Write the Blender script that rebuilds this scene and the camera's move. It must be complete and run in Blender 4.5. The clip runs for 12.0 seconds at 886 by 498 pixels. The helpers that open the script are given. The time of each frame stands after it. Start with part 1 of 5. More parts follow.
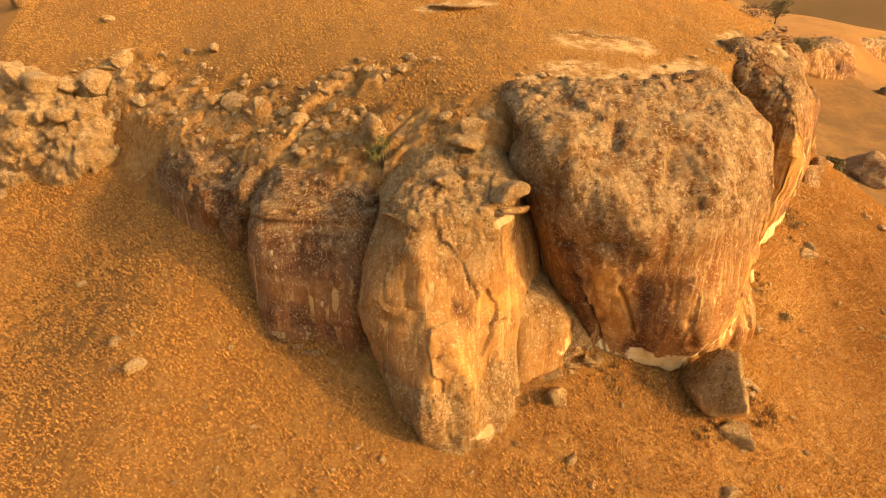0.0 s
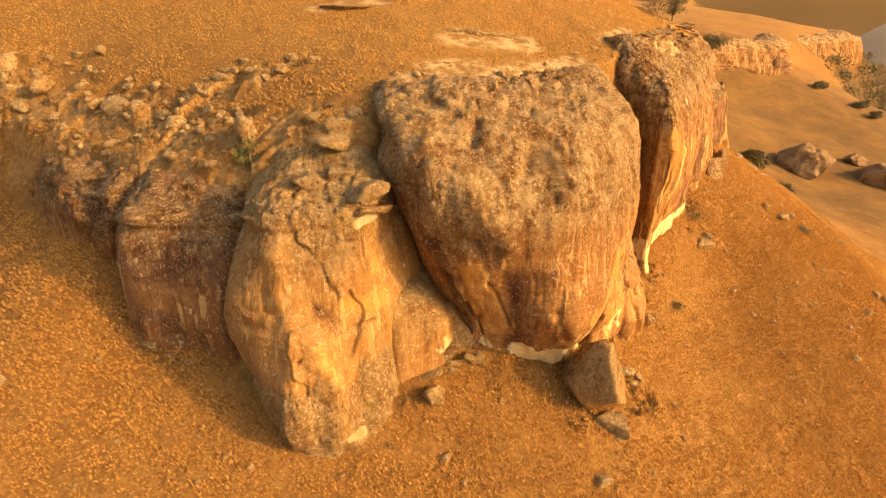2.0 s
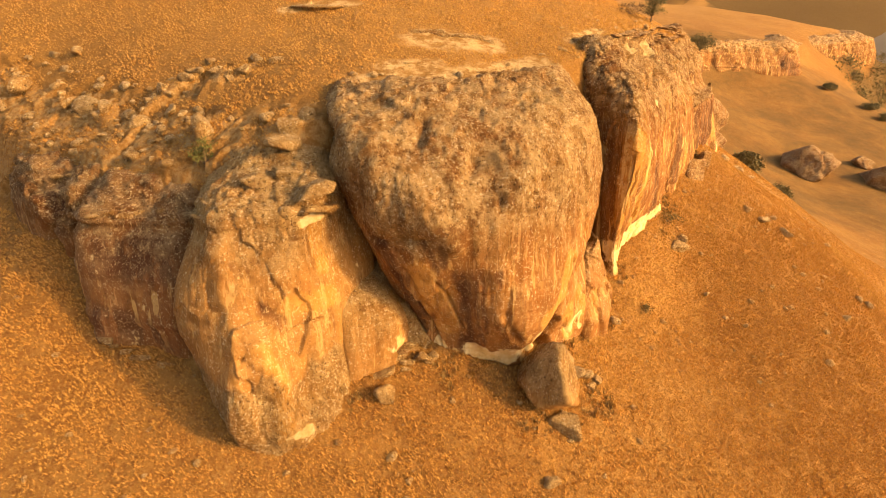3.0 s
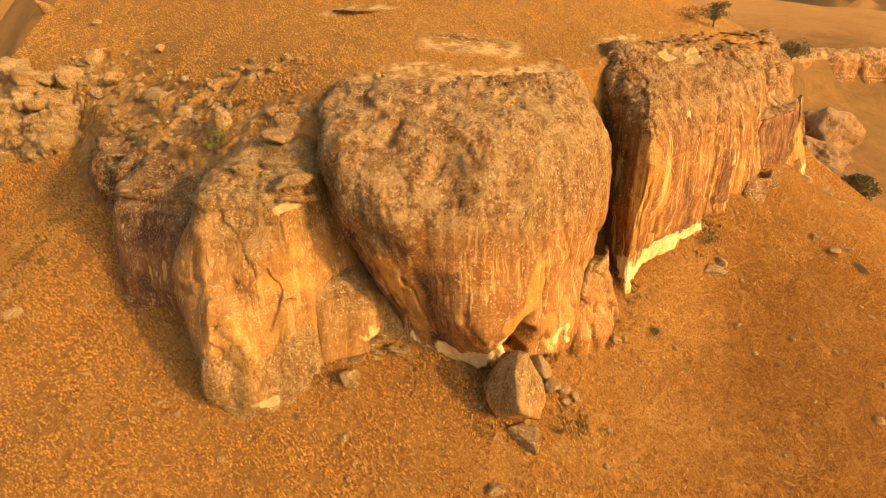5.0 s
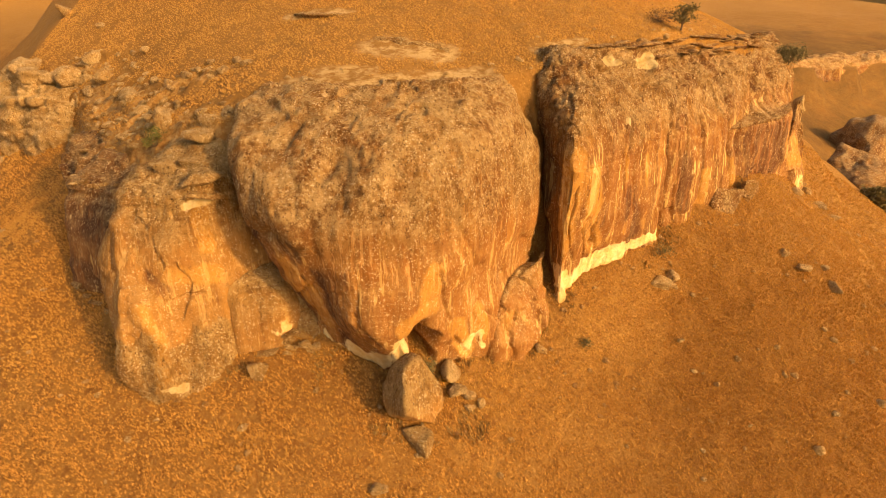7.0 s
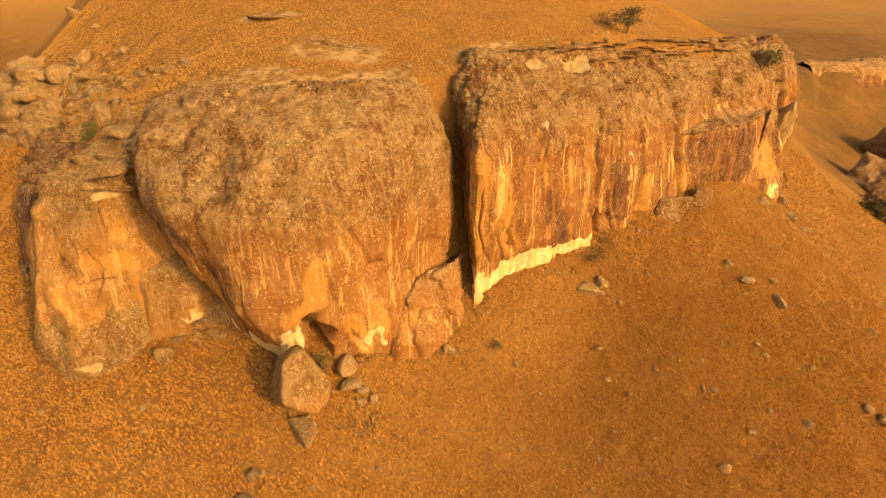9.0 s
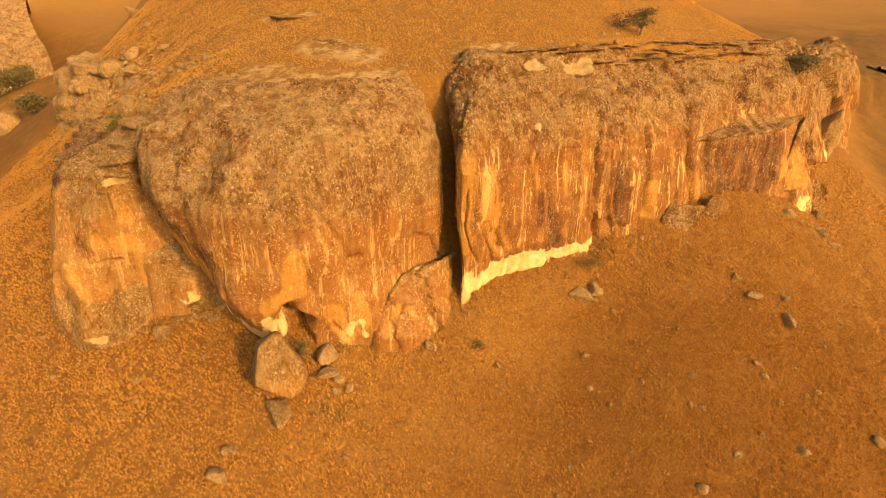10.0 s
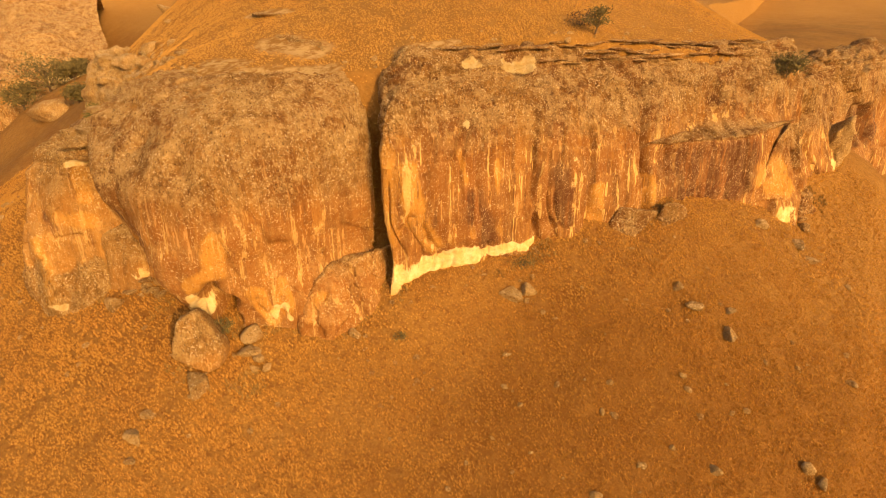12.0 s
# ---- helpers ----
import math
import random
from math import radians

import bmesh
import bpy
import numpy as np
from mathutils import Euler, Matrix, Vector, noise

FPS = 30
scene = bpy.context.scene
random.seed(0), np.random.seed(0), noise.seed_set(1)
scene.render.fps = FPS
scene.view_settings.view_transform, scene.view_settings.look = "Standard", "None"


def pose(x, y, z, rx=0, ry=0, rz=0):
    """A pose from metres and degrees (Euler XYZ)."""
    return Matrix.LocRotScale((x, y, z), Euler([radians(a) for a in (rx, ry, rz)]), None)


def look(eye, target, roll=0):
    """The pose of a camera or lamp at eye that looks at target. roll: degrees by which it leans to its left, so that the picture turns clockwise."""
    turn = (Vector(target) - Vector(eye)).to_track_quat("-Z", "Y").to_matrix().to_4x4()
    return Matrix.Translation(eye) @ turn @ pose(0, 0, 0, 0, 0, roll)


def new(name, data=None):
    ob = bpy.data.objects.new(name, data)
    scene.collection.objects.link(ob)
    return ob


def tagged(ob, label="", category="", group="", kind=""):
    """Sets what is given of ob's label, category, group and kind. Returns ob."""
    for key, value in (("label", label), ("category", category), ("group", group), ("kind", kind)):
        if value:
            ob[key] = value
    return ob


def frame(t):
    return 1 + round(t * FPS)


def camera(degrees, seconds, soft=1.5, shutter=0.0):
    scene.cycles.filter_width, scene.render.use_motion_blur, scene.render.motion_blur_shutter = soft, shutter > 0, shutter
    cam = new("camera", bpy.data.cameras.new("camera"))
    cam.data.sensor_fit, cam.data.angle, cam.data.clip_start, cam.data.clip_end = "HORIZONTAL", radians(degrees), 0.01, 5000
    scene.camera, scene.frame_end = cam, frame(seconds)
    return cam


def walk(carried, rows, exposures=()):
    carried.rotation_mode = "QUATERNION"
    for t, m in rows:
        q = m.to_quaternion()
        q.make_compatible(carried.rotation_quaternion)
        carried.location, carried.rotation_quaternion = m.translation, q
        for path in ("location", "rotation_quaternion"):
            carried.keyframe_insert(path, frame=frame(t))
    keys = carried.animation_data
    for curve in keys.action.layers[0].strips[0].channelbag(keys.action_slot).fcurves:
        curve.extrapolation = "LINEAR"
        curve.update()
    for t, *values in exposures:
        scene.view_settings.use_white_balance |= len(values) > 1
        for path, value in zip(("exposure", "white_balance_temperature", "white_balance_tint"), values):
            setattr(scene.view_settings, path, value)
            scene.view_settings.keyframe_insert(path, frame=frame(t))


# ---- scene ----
import itertools

cam = camera(79.7, 12.0, soft=0.3)
METRES, EYE, TILT, LEAN, TURN = 65.0, 26.0, -25.0, 0.0, 0.0
ROWS = [
    (0.0, 0.0, 0.0, 0.0, 0.0, 0.0, -0.0),
    (0.5, 0.0229, 0.0006, -0.001, -0.07, -0.02, 0.09),
    (1.0, 0.0487, 0.0008, -0.0018, -0.14, -0.01, 0.22),
    (1.5, 0.0809, 0.0011, -0.002, -0.85, -0.02, 0.64),
    (2.0, 0.1122, 0.0004, -0.0025, -3.23, 0.01, 1.84),
    (2.5, 0.1467, -0.0018, -0.0034, -3.82, 0.04, 2.23),
    (3.0, 0.1806, -0.0051, -0.0051, -2.07, 0.09, 1.35),
    (5.0, 0.3397, -0.0095, -0.0043, 9.54, -0.04, -4.02),
    (5.5, 0.3843, -0.005, -0.0003, 12.18, -0.27, -5.19),
    (6.0, 0.4258, 0.0019, 0.0042, 13.65, -0.41, -5.8),
    (6.5, 0.4706, 0.0111, 0.0096, 14.41, -0.48, -6.06),
    (7.0, 0.5123, 0.0204, 0.0144, 14.91, -0.51, -6.24),
    (7.5, 0.5578, 0.0311, 0.0201, 15.23, -0.53, -6.36),
    (9.5, 0.7405, 0.0777, 0.0423, 22.54, -1.47, -9.52),
    (10.0, 0.7879, 0.0936, 0.0504, 25.81, -2.09, -10.93),
    (10.5, 0.8308, 0.1102, 0.0588, 27.96, -2.56, -11.79),
    (11.0, 0.8768, 0.13, 0.0678, 29.92, -3.03, -12.56),
    (11.5, 0.9186, 0.1498, 0.0764, 31.36, -3.4, -13.14),
    (12.0, 0.9635, 0.1725, 0.0856, 32.51, -3.7, -13.62),
]
walk(cam, [(t, pose(0, 0, EYE, TILT, LEAN, TURN) @ pose(METRES * x, METRES * y, METRES * z, 90 + pitch, roll, yaw)) for t, x, y, z, yaw, pitch, roll in ROWS], exposures=[(0.0, 1.35, 9700, 15), (3.0, 1.34, 10000, 15), (5.0, 1.13, 10500, 15), (9.5, 0.81, 11700, 17), (12.0, 0.73, 12100, 18)])

# ---- world, sun ----
world = bpy.data.worlds.new("world")
scene.world = world
world.use_nodes = True
wn = world.node_tree
sky = wn.nodes.new("ShaderNodeTexSky")
sky.sky_type = "NISHITA"
sky.sun_disc = False
SUN_EL, SUN_AZ = 22.0, -23.0      # degrees above the horizon; turned from +x towards +y
sky.sun_elevation = radians(SUN_EL)
sky.sun_rotation = radians(90 - SUN_AZ)
sky.dust_density = 4.0
wn.links.new(sky.outputs[0], wn.nodes["Background"].inputs[0])
wn.nodes["Background"].inputs[1].default_value = 0.15
sun = new("sun", bpy.data.lights.new("sun", "SUN"))
sun.data.energy = 1.85
sun.data.angle = radians(1.0)
sun.data.color = (1.0, 0.68, 0.36)
ca, sa = math.cos(radians(SUN_AZ)), math.sin(radians(SUN_AZ))
sun_way = Vector((ca * math.cos(radians(SUN_EL)), sa * math.cos(radians(SUN_EL)), math.sin(radians(SUN_EL))))
sun.matrix_world = look((60, -60, 90), Vector((60, -60, 90)) - sun_way)


# ---- noise, in numpy ----
_rng = np.random.default_rng(7)
_tab = _rng.random((64, 64, 64)).astype(np.float32)


def vnoise(P):
    """Smooth value noise, -1 to 1, at the rows of P."""
    i = np.floor(P).astype(int)
    f = P - i
    f = f * f * (3 - 2 * f)
    i0, i1 = i & 63, (i + 1) & 63
    out = 0
    for dx in (0, 1):
        ax = (i1 if dx else i0)[:, 0]
        wx = f[:, 0] if dx else 1 - f[:, 0]
        for dy in (0, 1):
            ay = (i1 if dy else i0)[:, 1]
            wy = f[:, 1] if dy else 1 - f[:, 1]
            for dz in (0, 1):
                az = (i1 if dz else i0)[:, 2]
                wz = f[:, 2] if dz else 1 - f[:, 2]
                out = out + _tab[ax, ay, az] * wx * wy * wz
    return out * 2 - 1


def fbm(P, octaves=4, gain=0.5):
    out, amp, total = 0, 1.0, 0.0
    for k in range(octaves):
        out = out + amp * vnoise(P * 2.0 ** k + 17.3 * k)
        total += amp
        amp *= gain
    return out / total


def ridged(P, octaves=4):
    out, amp, total = 0, 1.0, 0.0
    for k in range(octaves):
        out = out + amp * (1 - 2 * np.abs(vnoise(P * 2.0 ** k + 31.7 * k)))
        total += amp
        amp *= 0.5
    return out / total


def cells(P, key=0):
    """Tilted facets of a broken surface: height of each point's facet, -1 to 1, and its distance from the nearest joint."""
    base = np.floor(P).astype(int)
    near, second = np.full(len(P), 9.0), np.full(len(P), 9.0)
    height = np.zeros(len(P))
    for o in itertools.product((-1, 0, 1), repeat=3):
        c = base + o
        i, j, k = ((c[:, a] + 7 * key) & 63 for a in range(3))
        h = [_tab[(i + s) & 63, (j + 2 * s) & 63, (k + 3 * s) & 63] for s in (0, 11, 23, 37, 41, 53, 59)]
        off = P - (c + np.stack(h[:3], 1))
        d = np.linalg.norm(off, axis=1)
        tilt = (h[3] - 0.5) * off[:, 0] + (h[4] - 0.5) * off[:, 1] + (h[5] - 0.5) * off[:, 2]
        first = d < near
        second = np.where(first, near, np.minimum(second, d))
        height = np.where(first, h[6] * 2 - 1 + 1.6 * tilt, height)
        near = np.where(first, d, near)
    return height, second - near


def step(a, b, x):
    t = np.clip((x - a) / (b - a), 0, 1)
    return t * t * (3 - 2 * t)


# ---- the lie of the land ----
RIM = np.array([(-260, 330), (-150, 190), (-95, 100), (-60, 68), (-47, 61), (-36, 59), (-28, 52), (-19, 46), (-14, 41.5),
                (-7, 38.3), (-2, 37), (3, 37), (6, 39), (10, 40.5), (20, 43), (25, 49), (30, 53), (34, 58), (42, 69), (49, 78), (56, 89),
                (60, 98), (61, 112), (64, 130), (64, 150), (72, 190), (96, 232), (126, 255), (160, 282), (214, 296), (234, 331),
                (273, 369), (343, 405), (375, 510), (435, 731), (503, 1190)], float)


def rim_distance(x, y, line=None):
    """Metres from the cliff line, plus on the hill's side."""
    p = np.stack([x, y], -1)
    best = np.full(x.shape, 1e9)
    sign = np.ones(x.shape)
    line = RIM if line is None else line
    for a, b in zip(line[:-1], line[1:]):
        ab = b - a
        t = np.clip(((p - a) @ ab) / (ab @ ab), 0, 1)
        d = np.hypot(p[..., 0] - a[0] - t * ab[0], p[..., 1] - a[1] - t * ab[1])
        side = ab[0] * (p[..., 1] - a[1]) - ab[1] * (p[..., 0] - a[0])
        near = d < best
        best = np.where(near, d, best)
        sign = np.where(near, np.sign(side), sign)
    return best * sign


SPUR = np.array([(289, 364), (284, 330), (280, 301), (299, 275), (350, 255), (452, 235)], float)


def hump(x, y, cx, cy, h, r, ry=None):
    return h * np.exp(-((x - cx) ** 2 / (2 * r * r) + (y - cy) ** 2 / (2 * (ry or r) ** 2)))


def low_land(x, y):
    """The grass slope under the cliff."""
    xc, yc = np.clip(x, -52, 74), np.clip(y, 16, 100)
    X, Y = xc / 50, (yc - 50) / 50
    z = 10.04 + 26.27 * Y - 5.1 * Y * Y - 3.55 * X - 1.76 * X * Y - 9.82 * X * X
    z = z + hump(x, y, 33.2, 48.2, 1.5, 2.4) + hump(x, y, 36, 52, 1.8, 2.4) + hump(x, y, 39, 56, 1.4, 2.4) + hump(x, y, -22, 41, 1.7, 6) + hump(x, y, -40, 46, -3.4, 8, 6) + hump(x, y, -23, 32.5, 1.2, 4) + hump(x, y, 67, 96, -6.0, 11) + hump(x, y, 37, 48, -4.7, 11)
    return z - 0.65 * np.maximum(x - 72, 0) + 0.1 * np.minimum(x + 52, 0) + 0.5 * np.minimum(y - 16, 0)


def high_land(x, y):
    """The hill over the cliff."""
    xc, yc = np.clip(x, -75, 66), np.clip(y, 36, 150)
    X, Y = xc / 50, (yc - 50) / 50
    z = 19.66 + 26.74 * Y - 5.07 * Y * Y + 5.11 * X - 12.44 * X * Y - 8.66 * X * X
    return z + hump(x, y, 42, 128, -6.0, 17) + hump(x, y, 5, 40, 3.5, 10) + hump(x, y, 50, 81, -2.2, 10) + hump(x, y, -33, 56, -2.6, 10)


ROCKY = [(6.0, (-31, 57.5), (-24, 52.5), (-17, 48)), (5.0, (-17, 48), (-11, 43.5), (-6, 41)), (4.0, (-6, 41), (2, 39.5)), (4.0, (-40, 63.5), (-33, 61)), (2.2, (-12, 50), (-4, 49.5))]


BARE = [(2.4, (12.2, 52.4), (18, 52.9)), (1.5, (7, 43.8), (14, 45.5), (22.5, 50.5)), (0.9, (27, 56), (31, 60)), (1.1, (-2, 60.6), (5, 61.2)), (1.2, (9, 46.5), (13, 47.6))]


def rocky(x, y, where=None):
    """Where rock breaks through the grass above the cliff, 0 to 1."""
    out = np.zeros(x.shape)
    for r, *line in where or ROCKY:
        for (ax, ay), (bx, by) in zip(line[:-1], line[1:]):
            dx, dy = bx - ax, by - ay
            t = np.clip(((x - ax) * dx + (y - ay) * dy) / (dx * dx + dy * dy), 0, 1)
            out = np.maximum(out, 1 - step(0.4 * r, 1.25 * r, np.hypot(x - ax - t * dx, y - ay - t * dy)))
    return out


def land(x, y, relief=True):
    """Height of the ground."""
    x, y = np.asarray(x, float), np.asarray(y, float)
    d = rim_distance(x, y)
    P = np.stack([x, y, 0 * x], -1).reshape(-1, 3)
    fb = fbm(P / 90, 4).reshape(x.shape)
    near = 1 - step(0, 45, np.maximum(np.maximum(x - 70, -55 - x), np.maximum(y - 110, -40 - y)))
    away = step(135, 270, y) * (x > 20)
    far_low = 2 - 9 * away - (58 - 13 * away) * (1 - np.exp(-np.maximum(-d, 0) / 75)) + 16 * fb * step(20, 200, -d) + 2.2 * fbm(P / 24, 3).reshape(x.shape) * step(14, 60, -d)
    far_low = far_low + hump(x, y, -300, 190, 92, 80, 80) + hump(x, y, -112, 74, 15, 26, 22) + hump(x, y, -160, 125, 15, 36, 28) + hump(x, y, -520, 520, 120, 200, 260) + hump(x, y, -900, 380, 120, 300, 200) + hump(x, y, 620, 1500, 210, 420, 300) + hump(x, y, 1300, 1300, 170, 420, 320)
    past = np.maximum(rim_distance(x, y, SPUR), 0)
    far_low = far_low - 62 * (1 - np.exp(-past / 34)) * step(6, 55, -d)
    lo = near * low_land(x, y) + (1 - near) * far_low
    near_up = 1 - step(0, 50, np.maximum(np.maximum(x - 62, -70 - x), y - 125))
    far_up = 12 - 11 * away + 26 * (1 - np.exp(-np.maximum(d, 0) / 90)) + 6 * fb * step(0, 150, d) + 36 * step(90, 450, d) * (x > -20)
    up = near_up * high_land(x, y) + (1 - near_up) * far_up
    back = 0.9 * step(26, 32, x) * (1 - step(57, 62, x))
    soft = 1.5 + 12 * step(52, 72, -x) - 0.3 * step(26, 32, x)
    s = step(back - soft, back + soft, d)
    z = lo * (1 - s) + up * s
    if relief:
        z = z + 0.35 * fbm(P / 7, 3).reshape(x.shape) + 0.12 * fbm(P / 1.6, 2).reshape(x.shape)
        rk = rocky(x, y)
        Q = np.stack([x, y, z], -1).reshape(-1, 3)
        bent = Q + 0.5 * np.stack([fbm(Q * 0.6 + s, 3) for s in (4, 30, 70)], 1)
        beds = bent @ np.array([[0.8, 0.6, 0], [-0.6, 0.8, 0], [0, 0, 1]]).T
        big, joint = cells(beds * (0.2, 0.42, 0.3))
        small, chink = cells(beds * (0.6, 1.1, 0.8), 3)
        steps = 0.9 * big - 0.7 * (1 - step(0, 0.12, joint)) + 0.25 * small - 0.15 * (1 - step(0, 0.15, chink)) + 0.3 * ridged(Q * 0.9 + 2, 3)
        z = z + rk * 0.45 * steps.reshape(x.shape)
    return z


def ground_z(x, y):
    return float(land(np.array([x]), np.array([y]))[0])


# ---- materials ----
def nodes_of(name):
    m = bpy.data.materials.new(name)
    m.use_nodes = True
    return m, m.node_tree, m.node_tree.nodes["Principled BSDF"]


class Tree:
    """Short words for building node trees."""

    def __init__(self, tree):
        self.t = tree
        geo = tree.nodes.new("ShaderNodeNewGeometry")
        self.pos, self.nor, self.island = geo.outputs["Position"], geo.outputs["Normal"], geo.outputs["Random Per Island"]

    def link(self, a, b):
        if hasattr(a, "is_output"):
            self.t.links.new(a, b)
        else:
            b.default_value = a

    def scaled(self, v):
        n = self.t.nodes.new("ShaderNodeVectorMath")
        n.operation = "MULTIPLY"
        self.link(self.pos, n.inputs[0])
        n.inputs[1].default_value = v
        return n.outputs[0]

    def noise(self, scale=1.0, detail=4, rough=0.55, vec=None, dist=0.0):
        n = self.t.nodes.new("ShaderNodeTexNoise")
        n.inputs["Scale"].default_value, n.inputs["Detail"].default_value = scale, detail
        n.inputs["Roughness"].default_value, n.inputs["Distortion"].default_value = rough, dist
        self.link(self.pos if vec is None else vec, n.inputs["Vector"])
        return n.outputs["Fac"]

    def ramp(self, a, lo, hi):
        n = self.t.nodes.new("ShaderNodeMapRange")
        n.interpolation_type = "SMOOTHSTEP"
        self.link(a, n.inputs[0])
        n.inputs[1].default_value, n.inputs[2].default_value = lo, hi
        return n.outputs[0]

    def math(self, op, a, b=0.0):
        n = self.t.nodes.new("ShaderNodeMath")
        n.operation = op
        self.link(a, n.inputs[0])
        self.link(b, n.inputs[1])
        return n.outputs[0]

    def mix(self, f, a, b):
        n = self.t.nodes.new("ShaderNodeMix")
        n.data_type = "RGBA"
        self.link(f, n.inputs[0])
        for v, k in ((a, 6), (b, 7)):
            self.link(v if hasattr(v, "is_output") else (*v, 1), n.inputs[k])
        return n.outputs[2]

    def attr(self, name):
        n = self.t.nodes.new("ShaderNodeAttribute")
        n.attribute_name = name
        return n.outputs["Fac"]

    def sward(self):
        """Ragged-edged area of redder, darker colour low on the eastern slope."""
        n = self.t.nodes.new("ShaderNodeVectorMath")
        n.operation = "DISTANCE"
        self.link(self.pos, n.inputs[0])
        n.inputs[1].default_value = (66, 44, -8)
        d = self.math("ADD", n.outputs["Value"], self.math("MULTIPLY", self.math("SUBTRACT", self.noise(0.09, 5, 0.6), 0.5), 26))
        return self.math("MULTIPLY", self.ramp(d, 40, 16), 0.6)

    def height(self, lo, hi):
        """0 below lo metres, 1 above hi, with a ragged edge."""
        n = self.t.nodes.new("ShaderNodeSeparateXYZ")
        self.link(self.pos, n.inputs[0])
        z = self.math("ADD", n.outputs[2], self.math("MULTIPLY", self.math("SUBTRACT", self.noise(0.15, 5, 0.6), 0.5), 8))
        return self.ramp(z, lo, hi)

    def up(self):
        n = self.t.nodes.new("ShaderNodeSeparateXYZ")
        self.link(self.nor, n.inputs[0])
        return n.outputs[2]

    def bump(self, height, strength, distance, normal=None):
        n = self.t.nodes.new("ShaderNodeBump")
        n.inputs["Strength"].default_value, n.inputs["Distance"].default_value = strength, distance
        self.link(height, n.inputs["Height"])
        if normal:
            self.link(normal, n.inputs["Normal"])
        return n.outputs[0]


def sandstone(name, tan, rust, grey, cream, lichen=0.5, streak=0.6):
    """Weathered sandstone: rust and tan beds, dark and pale runs down the face, mottled grey crust and pale lichen specks, fresh cream scars."""
    m, t, b = nodes_of(name)
    k = Tree(t)
    deep = [c * 0.45 for c in rust]
    pale = (tan[0] * 1.45, tan[1] * 1.45, tan[2] * 1.6)
    sheer = k.attr("sheer")
    crust = k.math("SUBTRACT", 1.0, k.math("MULTIPLY", sheer, 0.75))
    face = k.ramp(k.up(), 0.95, 0.5)
    col = k.mix(k.ramp(k.noise(0.16, 6, 0.65), 0.38, 0.62), rust, tan)
    beds = k.noise(1.0, 4, 0.6, k.scaled((0.1, 0.1, 0.9)))
    col = k.mix(k.math("MULTIPLY", k.ramp(beds, 0.5, 0.66), 0.3), col, deep)
    # clean rock of the sheer faces: warmer, with runs of water stain
    col = k.mix(k.math("MULTIPLY", sheer, 0.75), col, (rust[0] * 0.98, rust[1] * 0.91, rust[2] * 0.8))
    broad = k.noise(1.0, 5, 0.65, k.scaled((0.5, 0.5, 0.025)), 0.3)
    col = k.mix(k.math("MULTIPLY", k.math("MULTIPLY", k.ramp(broad, 0.48, 0.62), face), streak * 0.55), col, deep)
    glow = k.noise(1.0, 5, 0.65, k.scaled((0.8, 0.8, 0.03)), 0.3)
    col = k.mix(k.math("MULTIPLY", k.math("MULTIPLY", k.ramp(glow, 0.52, 0.64), face), streak * 0.3), col, (tan[0] * 1.2, tan[1] * 1.08, tan[2] * 0.85))
    ochre = k.math("ADD", k.attr("ochre"), k.math("MULTIPLY", k.math("SUBTRACT", k.noise(1.0, 5, 0.65, k.scaled((0.9, 0.9, 0.2))), 0.5), 1.6))
    col = k.mix(k.math("MULTIPLY", k.ramp(ochre, 0.35, 1.1), 0.7), col, (0.52, 0.26, 0.07))
    patch = k.ramp(k.noise(0.25, 4, 0.6), 0.42, 0.58)
    dark = k.ramp(k.noise(1.0, 4, 0.6, k.scaled((2.3, 2.3, 0.07))), 0.55, 0.61)
    col = k.mix(k.math("MULTIPLY", k.math("MULTIPLY", dark, patch), k.math("MULTIPLY", face, streak * 0.5)), col, (0.12, 0.05, 0.022))
    run = k.ramp(k.noise(1.0, 3, 0.6, k.scaled((1.25, 1.25, 0.028)), 0.15), 0.585, 0.625)
    col = k.mix(k.math("MULTIPLY", k.math("MULTIPLY", run, k.ramp(k.noise(0.35, 5, 0.7), 0.36, 0.5)), k.math("MULTIPLY", sheer, min(1.0, streak * 0.85))), col, (0.56, 0.36, 0.145))
    thin = k.ramp(k.noise(1.0, 4, 0.6, k.scaled((3.0, 3.0, 0.08))), 0.575, 0.62)
    where = k.ramp(k.noise(0.3, 3, 0.6), 0.42, 0.56)
    col = k.mix(k.math("MULTIPLY", k.math("MULTIPLY", thin, where), k.math("MULTIPLY", face, streak * 0.75)), col, pale)
    # desert varnish, plus shade painted on the dome's left flank and knoll hollow
    col = k.mix(k.math("MULTIPLY", k.attr("varnish_and_shade"), 0.5), col, (0.19, 0.068, 0.026))
    varn = k.math("MULTIPLY", k.attr("varnish_and_shade"), k.ramp(k.noise(1.0, 4, 0.6, k.scaled((0.9, 0.9, 0.06))), 0.38, 0.52))
    col = k.mix(k.math("MULTIPLY", varn, 0.85), col, (0.085, 0.034, 0.017))
    # grey weathered crust in patches, browner hollows between
    gm = k.math("MULTIPLY", k.ramp(k.noise(0.55, 8, 0.78), 0.44, 0.56), k.math("ADD", k.math("MULTIPLY", k.ramp(k.up(), -0.1, 0.5), 0.5), 0.4))
    col = k.mix(k.math("MULTIPLY", gm, k.math("MULTIPLY", crust, min(1.0, 0.4 + lichen))), col, grey)
    brown = k.ramp(k.noise(0.8, 8, 0.8, k.scaled((1.0, 1.0, 0.7))), 0.515, 0.6)
    col = k.mix(k.math("MULTIPLY", brown, k.math("MULTIPLY", crust, 0.28)), col, deep)
    mott = k.ramp(k.noise(2.6, 8, 0.82), 0.52, 0.6)
    col = k.mix(k.math("MULTIPLY", mott, k.math("MULTIPLY", crust, 0.34)), col, [c * 0.8 for c in deep])
